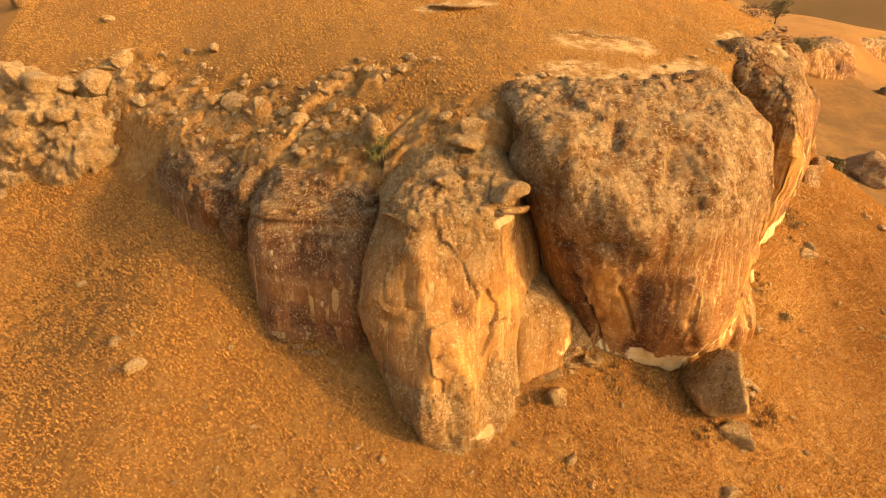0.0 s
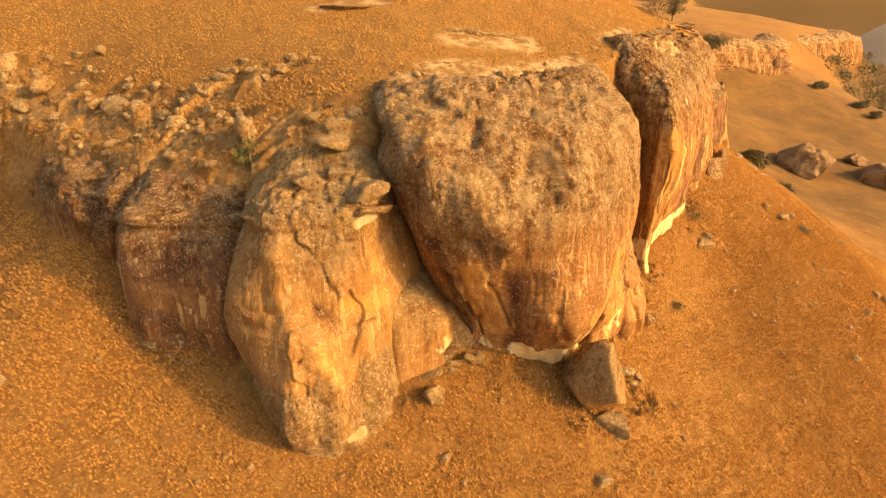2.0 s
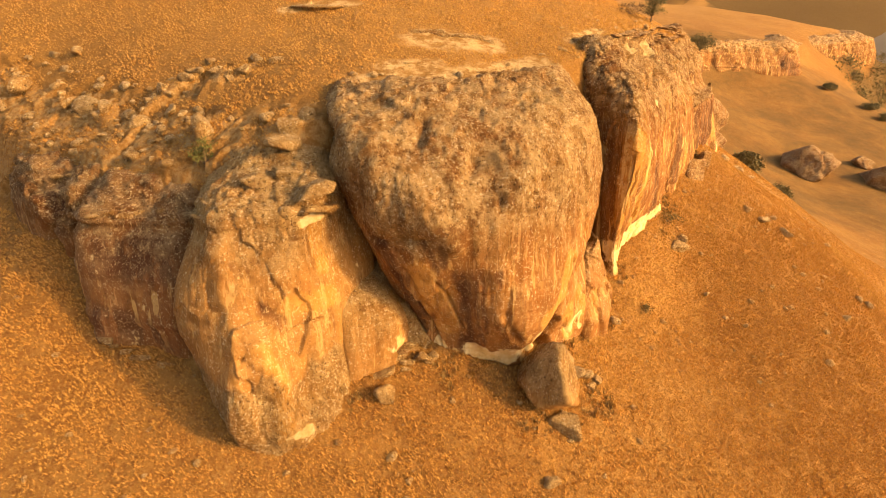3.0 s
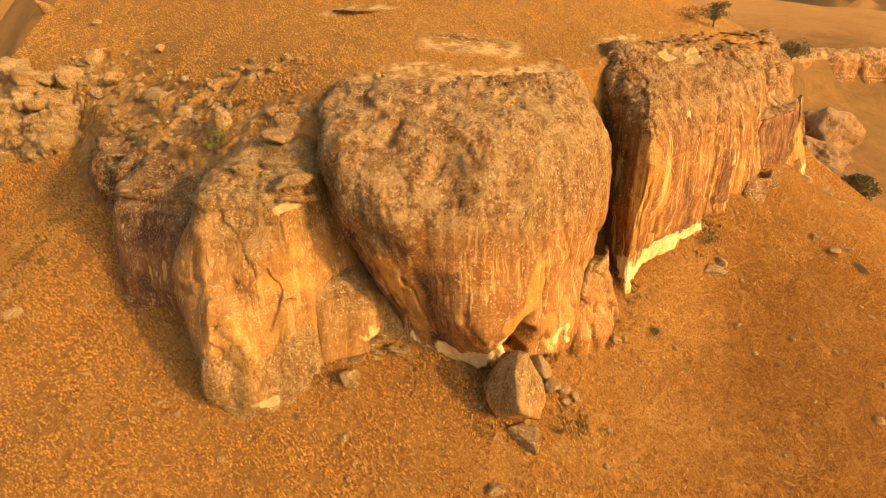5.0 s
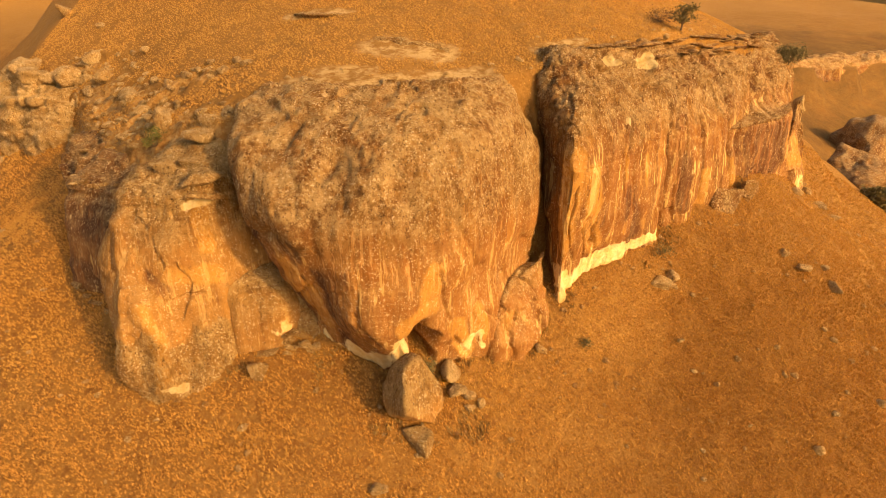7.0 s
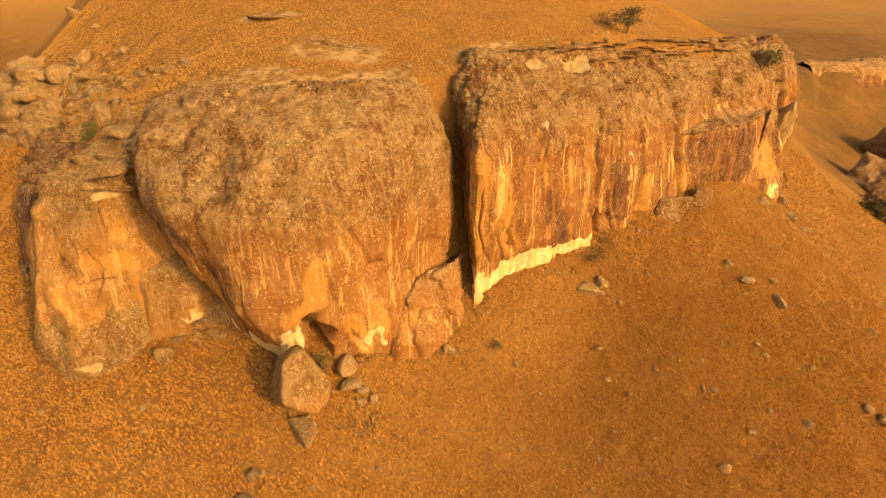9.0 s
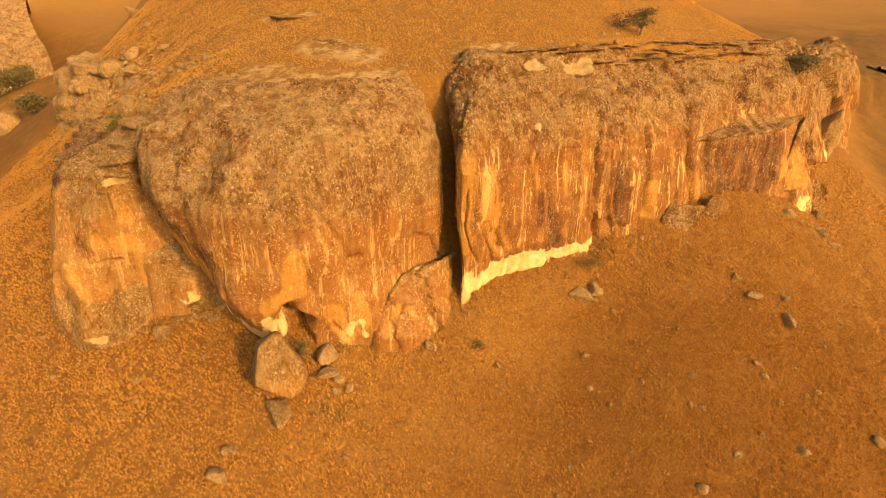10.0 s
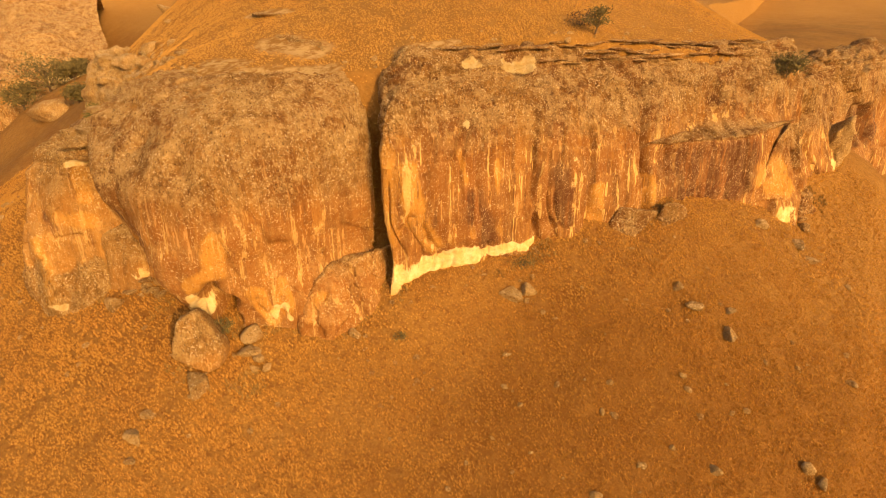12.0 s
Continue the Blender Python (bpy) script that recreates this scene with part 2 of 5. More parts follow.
    light = k.ramp(k.noise(1.9, 8, 0.85), 0.535, 0.6)
    col = k.mix(k.math("MULTIPLY", light, k.math("MULTIPLY", crust, 0.65)), col, (0.68, 0.485, 0.26))
    drip = k.math("MULTIPLY", k.ramp(k.noise(1.0, 5, 0.7, k.scaled((1.7, 1.7, 0.16)), 0.4), 0.53, 0.6), k.math("MULTIPLY", face, crust))
    col = k.mix(k.math("MULTIPLY", drip, 0.32), col, [c * 0.9 for c in deep])
    # specks of pale lichen and dark pits
    flock = k.ramp(k.noise(0.45, 5, 0.7), 0.36, 0.56)
    speck = k.ramp(k.noise(5.0, 4, 0.75), 0.57, 0.625)
    col = k.mix(k.math("MULTIPLY", k.math("MULTIPLY", speck, flock), k.math("MULTIPLY", k.math("ADD", k.math("MULTIPLY", crust, 0.6), 0.42), 0.65 + 0.5 * min(lichen, 0.7))), col, (0.74, 0.58, 0.37))
    pits = k.ramp(k.noise(5.2, 5, 0.75, k.scaled((1.0, 1.0, 0.8))), 0.565, 0.63)
    col = k.mix(k.math("MULTIPLY", pits, k.math("ADD", k.math("MULTIPLY", crust, 0.55), 0.25)), col, [c * 0.55 for c in deep])
    edge = k.math("ADD", k.attr("fresh"), k.math("MULTIPLY", k.math("SUBTRACT", k.noise(1.0, 7, 0.75, k.scaled((0.9, 0.9, 0.45))), 0.5), 3.2))
    fcol = k.mix(k.ramp(k.noise(0.8, 6, 0.7), 0.35, 0.65), cream, [cream[0] * 0.85, cream[1] * 0.7, cream[2] * 0.5])
    fcol = k.mix(k.math("MULTIPLY", k.ramp(k.noise(2.2, 6, 0.75), 0.54, 0.7), 0.5), fcol, (0.33, 0.19, 0.08))
    col = k.mix(k.ramp(edge, 0.4, 0.72), col, fcol)
    t.links.new(col, b.inputs["Base Color"])
    b.inputs["Roughness"].default_value = 0.92
    b.inputs["Specular IOR Level"].default_value = 0.15
    n1 = k.bump(k.math("MULTIPLY", k.noise(1.1, 9, 0.74), crust), 1.0, 0.45)
    n2 = k.bump(k.noise(1.0, 5, 0.65, k.scaled((2.4, 2.4, 0.3))), 0.7, 0.14, n1)
    n3 = k.bump(k.math("MULTIPLY", k.noise(4.5, 7, 0.85), k.math("ADD", k.math("MULTIPLY", crust, 0.75), 0.25)), 1.0, 0.3, n2)
    t.links.new(n3, b.inputs["Normal"])
    return m


TAN, RUST, GREY, CREAM = (0.39, 0.212, 0.08), (0.26, 0.112, 0.036), (0.53, 0.345, 0.165), (0.72, 0.585, 0.345)
STONE = sandstone("sandstone_face", TAN, RUST, GREY, CREAM, 0.5, 0.75)
STONE_WALL = sandstone("sandstone_streaked", (0.35, 0.185, 0.066), (0.215, 0.088, 0.029), (0.49, 0.315, 0.15), CREAM, 0.4, 1.15)
STONE_NOSE = sandstone("sandstone_buttress", (0.425, 0.25, 0.098), (0.3, 0.145, 0.048), (0.47, 0.305, 0.14), CREAM, 0.55, 0.6)
STONE_DARK = sandstone("sandstone_shaded_block", (0.34, 0.18, 0.072), (0.21, 0.09, 0.034), (0.36, 0.24, 0.13), CREAM, 0.35, 0.8)
STONE_PALE = sandstone("sandstone_pale", (0.50, 0.32, 0.145), (0.39, 0.22, 0.085), (0.50, 0.345, 0.18), CREAM, 0.55, 0.3)
STONE_LOOSE = sandstone("sandstone_boulder", (0.42, 0.245, 0.1), (0.32, 0.158, 0.056), (0.46, 0.30, 0.14), CREAM, 0.5, 0.2)


def grass_ground():
    m, t, b = nodes_of("dry_grass_ground")
    k = Tree(t)
    a = k.ramp(k.noise(0.035, 5, 0.6), 0.35, 0.65)
    col = k.mix(a, (0.33, 0.165, 0.05), (0.27, 0.125, 0.037))
    col = k.mix(k.math("MULTIPLY", k.ramp(k.noise(0.3, 5, 0.65), 0.45, 0.7), 0.5), col, (0.40, 0.22, 0.075))
    col = k.mix(k.math("MULTIPLY", k.ramp(k.noise(1.7, 5, 0.75), 0.47, 0.62), 0.65), col, (0.19, 0.085, 0.027))
    col = k.mix(k.math("MULTIPLY", k.ramp(k.noise(4.0, 4, 0.75), 0.52, 0.64), 0.45), col, (0.47, 0.29, 0.12))
    col = k.mix(k.sward(), col, (0.21, 0.088, 0.022))
    col = k.mix(k.math("MULTIPLY", k.height(14, 22), 0.5), col, (0.40, 0.215, 0.07))
    col = k.mix(k.math("MULTIPLY", k.attr("bare"), k.ramp(k.noise(0.8, 6, 0.7), 0.4, 0.6)), col, (0.58, 0.39, 0.19))
    rk = k.math("ADD", k.attr("rocky"), k.math("MULTIPLY", k.math("SUBTRACT", k.noise(0.45, 7, 0.7), 0.5), 2.2))
    rcol = k.mix(k.ramp(k.noise(1.6, 7, 0.75), 0.4, 0.62), (0.46, 0.28, 0.12), (0.34, 0.17, 0.055))
    col = k.mix(k.ramp(rk, 0.7, 1.05), col, rcol)
    # scrub tint of the bushy valley; on the far slopes it paints in shade
    sc = k.ramp(k.math("ADD", k.attr("scrub"), k.math("MULTIPLY", k.math("SUBTRACT", k.noise(0.06, 9, 0.78), 0.5), 0.9)), 0.3, 0.9)
    col = k.mix(k.math("MULTIPLY", sc, 0.85), col, (0.095, 0.062, 0.026))
    t.links.new(col, b.inputs["Base Color"])
    b.inputs["Roughness"].default_value = 0.95
    b.inputs["Specular IOR Level"].default_value = 0.1
    n1 = k.bump(k.noise(0.4, 8, 0.8), 0.7, 0.9)
    t.links.new(k.bump(k.noise(2.4, 5, 0.7), 1.0, 0.35, n1), b.inputs["Normal"])
    return m


GRASS_GROUND = grass_ground()


# ---- building ----
def mesh_of(name, verts, faces, mat, smooth=True, attrs=None):
    me = bpy.data.meshes.new(name)
    me.from_pydata(verts.tolist() if hasattr(verts, "tolist") else verts, [], faces.tolist() if hasattr(faces, "tolist") else faces)
    me.materials.append(mat)
    for key, values in (attrs or {}).items():
        me.attributes.new(key, "FLOAT", "POINT").data.foreach_set("value", np.ascontiguousarray(values, np.float32))
    if smooth:
        me.polygons.foreach_set("use_smooth", np.ones(len(me.polygons), bool))
    me.update()
    return me


def grid_faces(nv, nu):
    i = np.arange((nv - 1) * (nu - 1))
    a = (i // (nu - 1)) * nu + i % (nu - 1)
    return np.stack([a, a + 1, a + nu + 1, a + nu], 1)


def spline(P, n, axis):
    """Catmull-Rom through P along axis, at n even steps."""
    P = np.moveaxis(np.asarray(P, float), axis, 0)
    k = len(P)
    u = np.linspace(0, k - 1, n)
    i = np.minimum(u.astype(int), k - 2)
    f = (u - i).reshape(-1, *([1] * (P.ndim - 1)))
    p0, p1, p2, p3 = (P[np.clip(i + o, 0, k - 1)] for o in (-1, 0, 1, 2))
    out = 0.5 * (2 * p1 + (p2 - p0) * f + (2 * p0 - 5 * p1 + 4 * p2 - p3) * f * f + (3 * p1 - p0 - 3 * p2 + p3) * f ** 3)
    return np.moveaxis(out, 0, axis)


def line_gap(P, line):
    """Distance of the points from a line of places in space."""
    best = np.full(len(P), 1e9)
    L = np.array(line, float)
    for a, b in zip(L[:-1], L[1:]):
        ab = b - a
        t = np.clip(((P - a) @ ab) / (ab @ ab), 0, 1)
        best = np.minimum(best, np.linalg.norm(P - a - t[:, None] * ab, axis=1))
    return best


def zone(P, lines):
    """1 on the given lines, 0 past their radius: rows of (radius, place, place...)."""
    out = np.zeros(len(P))
    for r, *line in lines:
        d = line_gap(P, line if len(line) > 1 else [line[0], (line[0][0], line[0][1], line[0][2] + 0.01)])
        out = np.maximum(out, 1 - step(0.45 * r, 1.2 * r, d))
    return out


def rock_mass(name, levels, mat, cell=0.3, lump=0.6, flute=0.25, beds=0.2, rough=0.12, crack=0.05, grooves=(), hollows=(), fresh=(), varnish_and_shade=(), ochre=(), rugged=(), coarse=1.0, sheer=(), facet=(0.0, 0.2), rib=0.0, lip=0.0, cracks=None):
    """A body of rock skinned over plan outlines at rising heights; eroded by lumps, flutes, beds and cracks."""
    L = np.array([[(x, y, z) for x, y in pts] for z, pts in levels], float)
    run = np.linalg.norm(np.diff(L, axis=1), axis=2).sum(1).max()
    rise = np.linalg.norm(np.diff(L, axis=0), axis=2).sum(0).max()
    nu, nv = int(run / cell) + 8, int(rise / cell) + 8
    G = spline(spline(L, nu, 1), nv, 0)
    du, dv = np.gradient(G, axis=1), np.gradient(G, axis=0)
    N = np.cross(du, dv)
    N /= np.linalg.norm(N, axis=2, keepdims=True) + 1e-9
    P, N = G.reshape(-1, 3), N.reshape(-1, 3)
    steep = 1 - np.clip(N[:, 2], 0, 1)
    place, P = P, P / coarse
    d = lump * fbm(P / 6, 3) + flute * fbm(P * (0.7, 0.7, 0.07), 3) * steep + beds * fbm(P * (0.08, 0.08, 0.9) + 5, 3) * steep
    plain = np.zeros(len(P))
    for z0, z1 in sheer:
        edge = place[:, 2] + 2.2 * fbm(place * (0.8, 0.8, 0.04) + 15, 4) + 1.2 * fbm(place * 0.15 + 5, 2)
        plain = np.maximum(plain, step(z0 - 0.4, z0 + 0.4, edge) * (1 - step(z1 - 3.5, z1 + 1.5, edge)))
    plain = plain * step(0.25, 0.6, steep + 0.15)
    rough = rough * (1 - 0.6 * plain)
    d = d + rough * (1.0 + 0.7 * np.clip(N[:, 2] + 0.1, 0, 1)) * (0.9 * fbm(P * (1.7, 1.7, 0.9), 4) + 0.5 * fbm(P * (3.2, 3.2, 1.0) + 21, 3)) + 0.16 * lump * ridged(P / 3.1 + 9, 4) * (1 - 0.6 * plain)
    d = d + rib * (ridged(P * (0.26, 0.26, 0.012) + 60, 3) + 0.35 * ridged(P * (0.8, 0.8, 0.03) + 90, 2)) * steep - lip * plain
    if cracks:
        seed, count, z0, z1 = cracks
        r = random.Random(seed)
        along = np.concatenate([np.zeros((nv, 1)), np.cumsum(np.linalg.norm(np.diff(G, axis=1), axis=2), axis=1)], axis=1).reshape(-1)
        along = along + 0.3 * fbm(place * (0.12, 0.12, 0.3) + 25, 3) + 0.15 * fbm(place * (0.2, 0.2, 1.1) + 65, 2)
        for _ in range(count):
            at, top = r.uniform(0.08, 0.92) * run, r.uniform(z0 + 3, z1)
            low, w, deep = top - r.uniform(2.5, 9), r.uniform(0.07, 0.2), r.uniform(0.15, 0.5)
            span = step(low - 0.5, low + 1.0, place[:, 2]) * (1 - step(top - 0.6, top + 0.4, place[:, 2]))
            d = d - deep * span * np.exp(-((along - at) / w) ** 2)
    seam = np.abs(fbm(P * (0.16, 0.16, 0.09) + 40, 3))
    d = d - crack * (1 - step(0.0, 0.035, seam))
    seam = np.abs(fbm(P * (0.05, 0.05, 0.22) + 80, 3))
    d = d - crack * 0.8 * (1 - step(0.0, 0.03, seam))
    for z0, z1, amp in rugged:
        bent = P + 0.35 * np.stack([fbm(P * 0.9 + s, 3) for s in (4, 30, 70)], 1)
        big, joint = cells(bent * (0.42, 0.42, 0.9), 2)
        small, chink = cells(bent * (1.1, 1.1, 1.8), 5)
        blocky = 0.9 * big + 0.3 * small - 0.5 * (1 - step(0, 0.12, joint)) - 0.15 * (1 - step(0, 0.15, chink))
        d = d + amp * step(z0, z0 + 0.5, place[:, 2]) * (1 - step(z1, z1 + 0.5, place[:, 2])) * (blocky + 0.5 * ridged(P * 0.8 + 3, 4))
    if facet[0]:
        bent = P + 0.8 * np.stack([fbm(P * 0.35 + s, 3) for s in (8, 33, 77)], 1)
        big, joint = cells(bent * (facet[1], facet[1], facet[1] * 0.7), 9)
        d = d + facet[0] * (big - 0.08 * (1 - step(0, 0.05, joint)))
    P = place
    wob = np.stack([fbm(P * 0.7 + s, 2) for s in (3, 50, 90)], 1) * 0.35
    for width, depth, *line in grooves:
        d = d - depth * np.exp(-(line_gap(P + wob, line) / width) ** 2)
    for x, y, z, r, depth in hollows:
        d = d - depth * np.exp(-(np.linalg.norm(P + wob - (x, y, z), axis=1) / r) ** 8)
    P2 = P + N * d[:, None]
    me = mesh_of(name, P2, grid_faces(nv, nu), mat, attrs={"fresh": zone(P + wob, fresh), "varnish_and_shade": zone(P + wob, varnish_and_shade), "ochre": zone(P + wob, ochre), "sheer": plain})
    return new(name, me)


# ground: one sheet, fine near the cliff and wide towards the horizon
def graded(lo, hi, cell, reach):
    core = list(np.arange(lo, hi, cell))
    a, b, s = [], [], cell
    x, y = lo, core[-1]
    while y < reach:
        s *= 1.09
        x, y = x - s, y + s
        a.append(x)
        b.append(y)
    return np.array(a[::-1] + core + b)


gx, gy = graded(-62, 80, 0.4, 3400), graded(12, 98, 0.4, 3400)
gx, gy = np.unique(np.append(gx, gx[(gx > -36) & (gx < 6)] + 0.2)), np.unique(np.append(gy, gy[(gy > 38) & (gy < 66)] + 0.2))
GX, GY = np.meshgrid(gx, gy)
GZ = land(GX, GY)
ground_verts = np.stack([GX, GY, GZ], -1).reshape(-1, 3)
bare = rocky(ground_verts[:, 0], ground_verts[:, 1], BARE)
scrub_and_shade = step(3, 30, rim_distance(ground_verts[:, 0], ground_verts[:, 1], SPUR)) * step(2, 12, -rim_distance(ground_verts[:, 0], ground_verts[:, 1])) * (ground_verts[:, 0] > 150)
# far slopes: shade put into the ground colour with the scrub tint
scrub_and_shade = np.maximum(scrub_and_shade, 0.5 * step(150, 230, ground_verts[:, 1]) * (1 - step(300, 420, ground_verts[:, 1])) * (ground_verts[:, 0] > 30) * (1 - step(85, 130, ground_verts[:, 0])))
scrub_and_shade = np.maximum(scrub_and_shade, 0.64 * step(105, 150, ground_verts[:, 1]) * (1 - step(300, 400, ground_verts[:, 1])) * step(74, 90, ground_verts[:, 0]))
ground = new("ground", mesh_of("ground", ground_verts, grid_faces(len(gy), len(gx)), GRASS_GROUND, attrs={"bare": bare, "rocky": rocky(ground_verts[:, 0], ground_verts[:, 1]), "scrub": scrub_and_shade}))
tagged(ground, "dry orange grass hillside with bare sandy patches", "ground", kind="structure")

main = rock_mass("sandstone_dome", [
    (-4.0, [(10.5, 43.8), (11, 40.3), (13.5, 37), (15.5, 36), (17.5, 36), (20.5, 36.5), (25.5, 40), (27.8, 42.8), (29.2, 49)]),
    (0.0, [(9.8, 42.8), (10.3, 39.3), (12.6, 36), (14.5, 35.4), (17.2, 34.7), (20.3, 34.8), (25.2, 39.2), (27.2, 43), (28.8, 49)]),
    (4.5, [(8.2, 42), (8.7, 38.3), (11.2, 35), (14, 33.8), (17.4, 32.2), (20.6, 32.8), (24.0, 37.4), (27.0, 43.6), (28.6, 49)]),
    (8.5, [(7.4, 42), (7.9, 36.9), (10.2, 33.7), (14, 32.9), (18, 32.3), (21.5, 34), (24.5, 37.6), (27.4, 43.4), (28.8, 49)]),
    (12.0, [(6.3, 42), (6.8, 36.2), (9.2, 33.0), (13.5, 32.3), (18, 32.4), (21.8, 34.5), (24.6, 38), (27.3, 44), (28.8, 49)]),
    (15.0, [(4.8, 42), (5.3, 37.5), (7.8, 34.2), (12, 33.1), (17, 33.4), (21, 35), (24.3, 38.6), (27, 45), (28.4, 49.5)]),
    (17.3, [(5.5, 43), (5.4, 39.3), (6.8, 36), (11.5, 35.1), (16, 35.8), (20.5, 36.8), (23.8, 40.3), (26.3, 45.5), (26.5, 51)]),
    (19.2, [(5, 45.7), (4.6, 42.2), (6, 38.9), (11.5, 37.6), (16, 38.6), (20, 39.8), (22.5, 43), (24.8, 47.3), (25.5, 52)]),
    (20.4, [(5, 49.3), (5.6, 45.8), (7, 42.5), (12, 41.5), (16, 42.5), (19.5, 44.5), (21.5, 46.5), (23.5, 49.5), (24.5, 53)]),
    (18.5, [(6, 54.8), (6.6, 51.3), (8, 48), (12, 47), (16, 48), (19, 49), (20.5, 51), (22, 53), (23, 55)]),
], STONE, cell=0.14, lump=0.6, rough=0.17, flute=0.16, rugged=[(18.6, 30, 0.2)], sheer=[(-6, 12.2)], facet=(0.12, 0.22), rib=0.1, lip=0.12, cracks=(3, 8, -1.0, 12),
    grooves=[(0.6, 1.8, (19.4, 33.8, -0.2), (20.8, 33.6, 1.6), (22.0, 34.4, 3.4)), (0.16, 0.5, (24.7, 38.9, 3.2), (25.3, 39.5, -0.4)), (0.14, 0.45, (23.0, 35.3, 8.0), (23.4, 37.1, 2.5)), (0.16, 0.5, (23.6, 37.4, 1.3), (24.4, 38.5, -1.1)), (0.2, 0.4, (7.8, 34.6, 10.7), (9.7, 33.1, 10.9), (11.9, 32.2, 11.4), (13.9, 31.8, 11.5)),
             (0.22, 0.5, (23.4, 35.6, 5.5), (23.8, 36.2, 1), (24.2, 36.4, -1)), (0.25, 0.5, (25.0, 37.9, 3.2), (25.6, 38.2, 0)), (0.2, 0.45, (26.2, 39.4, 3.6), (26.4, 39.6, 0.5)),
             (0.3, 0.6, (27.1, 41.0, 4.5), (27.4, 41.2, 0.5)), (0.35, 0.4, (24.2, 36.6, 10.4), (24.6, 37.2, 9.4)), (0.5, 0.5, (25.4, 39.2, 6.9), (26.2, 40.2, 6.4)),
             (0.5, 0.5, (15.6, 34.6, 16.8), (14.9, 33.6, 15.4), (14.7, 33.2, 14.2)), (1.3, 0.7, (16.2, 34.2, 16.4), (16.4, 33.0, 14.4)), (1.1, -0.6, (8.6, 35.4, 16.4), (10.8, 33.6, 14.4), (13.4, 32.4, 11.6)), (0.9, 0.5, (8.2, 34.8, 13.6), (10.4, 33.2, 11.4)), (0.35, 0.5, (12.0, 36.6, 18.6), (11.6, 35.2, 17.2)), (0.9, 0.5, (20.4, 35.6, 16.6), (20.8, 34.6, 14.0)), (0.3, 0.35, (17.5, 31.6, 5.6), (18.8, 32.8, 2)), (0.25, 0.3, (9.5, 33.2, 10.5), (12, 33, 6), (13.5, 33.8, 2)),
             (0.3, 0.35, (8.4, 34.2, 13), (10.4, 33.8, 8), (12.2, 34.6, 3))],
    hollows=[(20.3, 40.0, 19.4, 0.8, 0.5), (22.0, 34.8, 1.5, 1.5, 4.0), (21.9, 34.9, -1.0, 1.6, 4.0), (26.6, 43.6, 4.9, 0.6, 0.5)],
    fresh=[(0.9, (12.7, 35.3, 0.3), (13.2, 34.6, -0.8), (14.2, 34.8, -0.3)), (1.2, (15.7, 34.9, 0.3), (17.0, 34.5, -0.6), (18.8, 34.3, 0.4), (19.8, 34.2, 0.8)), (0.6, (19.4, 33.8, 0.8), (20.6, 33.2, 2.8)), (0.5, (24.5, 38.5, -0.4), (24.9, 38.9, 0.6)), (0.5, (25.4, 39.4, 0.6), (25.7, 39.6, -0.6))],
    ochre=[(1.5, (11.5, 33.2, 8.4), (11.4, 35.0, 4.7)), (1.2, (22.8, 35.0, 8.1), (22.5, 35.0, 5.2), (21.0, 33.4, 4.2)), (1.1, (23.7, 37.4, 2.3), (24.5, 38.6, -0.7)), (1.0, (25.2, 39.2, 3), (25.6, 39.6, 0)), (1.2, (13.4, 33.4, 6.5), (13.2, 34.6, 2.5))],
    # zone from (9.0, 34.0, 10.5): left flank's shade painted in along with varnish
    varnish_and_shade=[(0.75, (14.3, 32.8, 8.2), (14.9, 33.8, 3.6), (14.9, 34.9, 0.6)), (0.55, (15.5, 32.4, 8.6), (16.0, 32.9, 4.4), (15.9, 34.2, 1.3)), (0.4, (11.8, 32.3, 11.0), (12.4, 32.9, 8.9)), (0.4, (13.2, 31.8, 11.7), (13.0, 32.7, 9.3)), (0.9, (9.0, 34.0, 10.5), (10.4, 34.6, 6), (11.4, 35.8, 2)), (0.3, (16.9, 32.2, 9), (17.2, 32.8, 4))])
tagged(main, "huge rounded rust-brown sandstone cliff dome with dark streaks", "cliff")

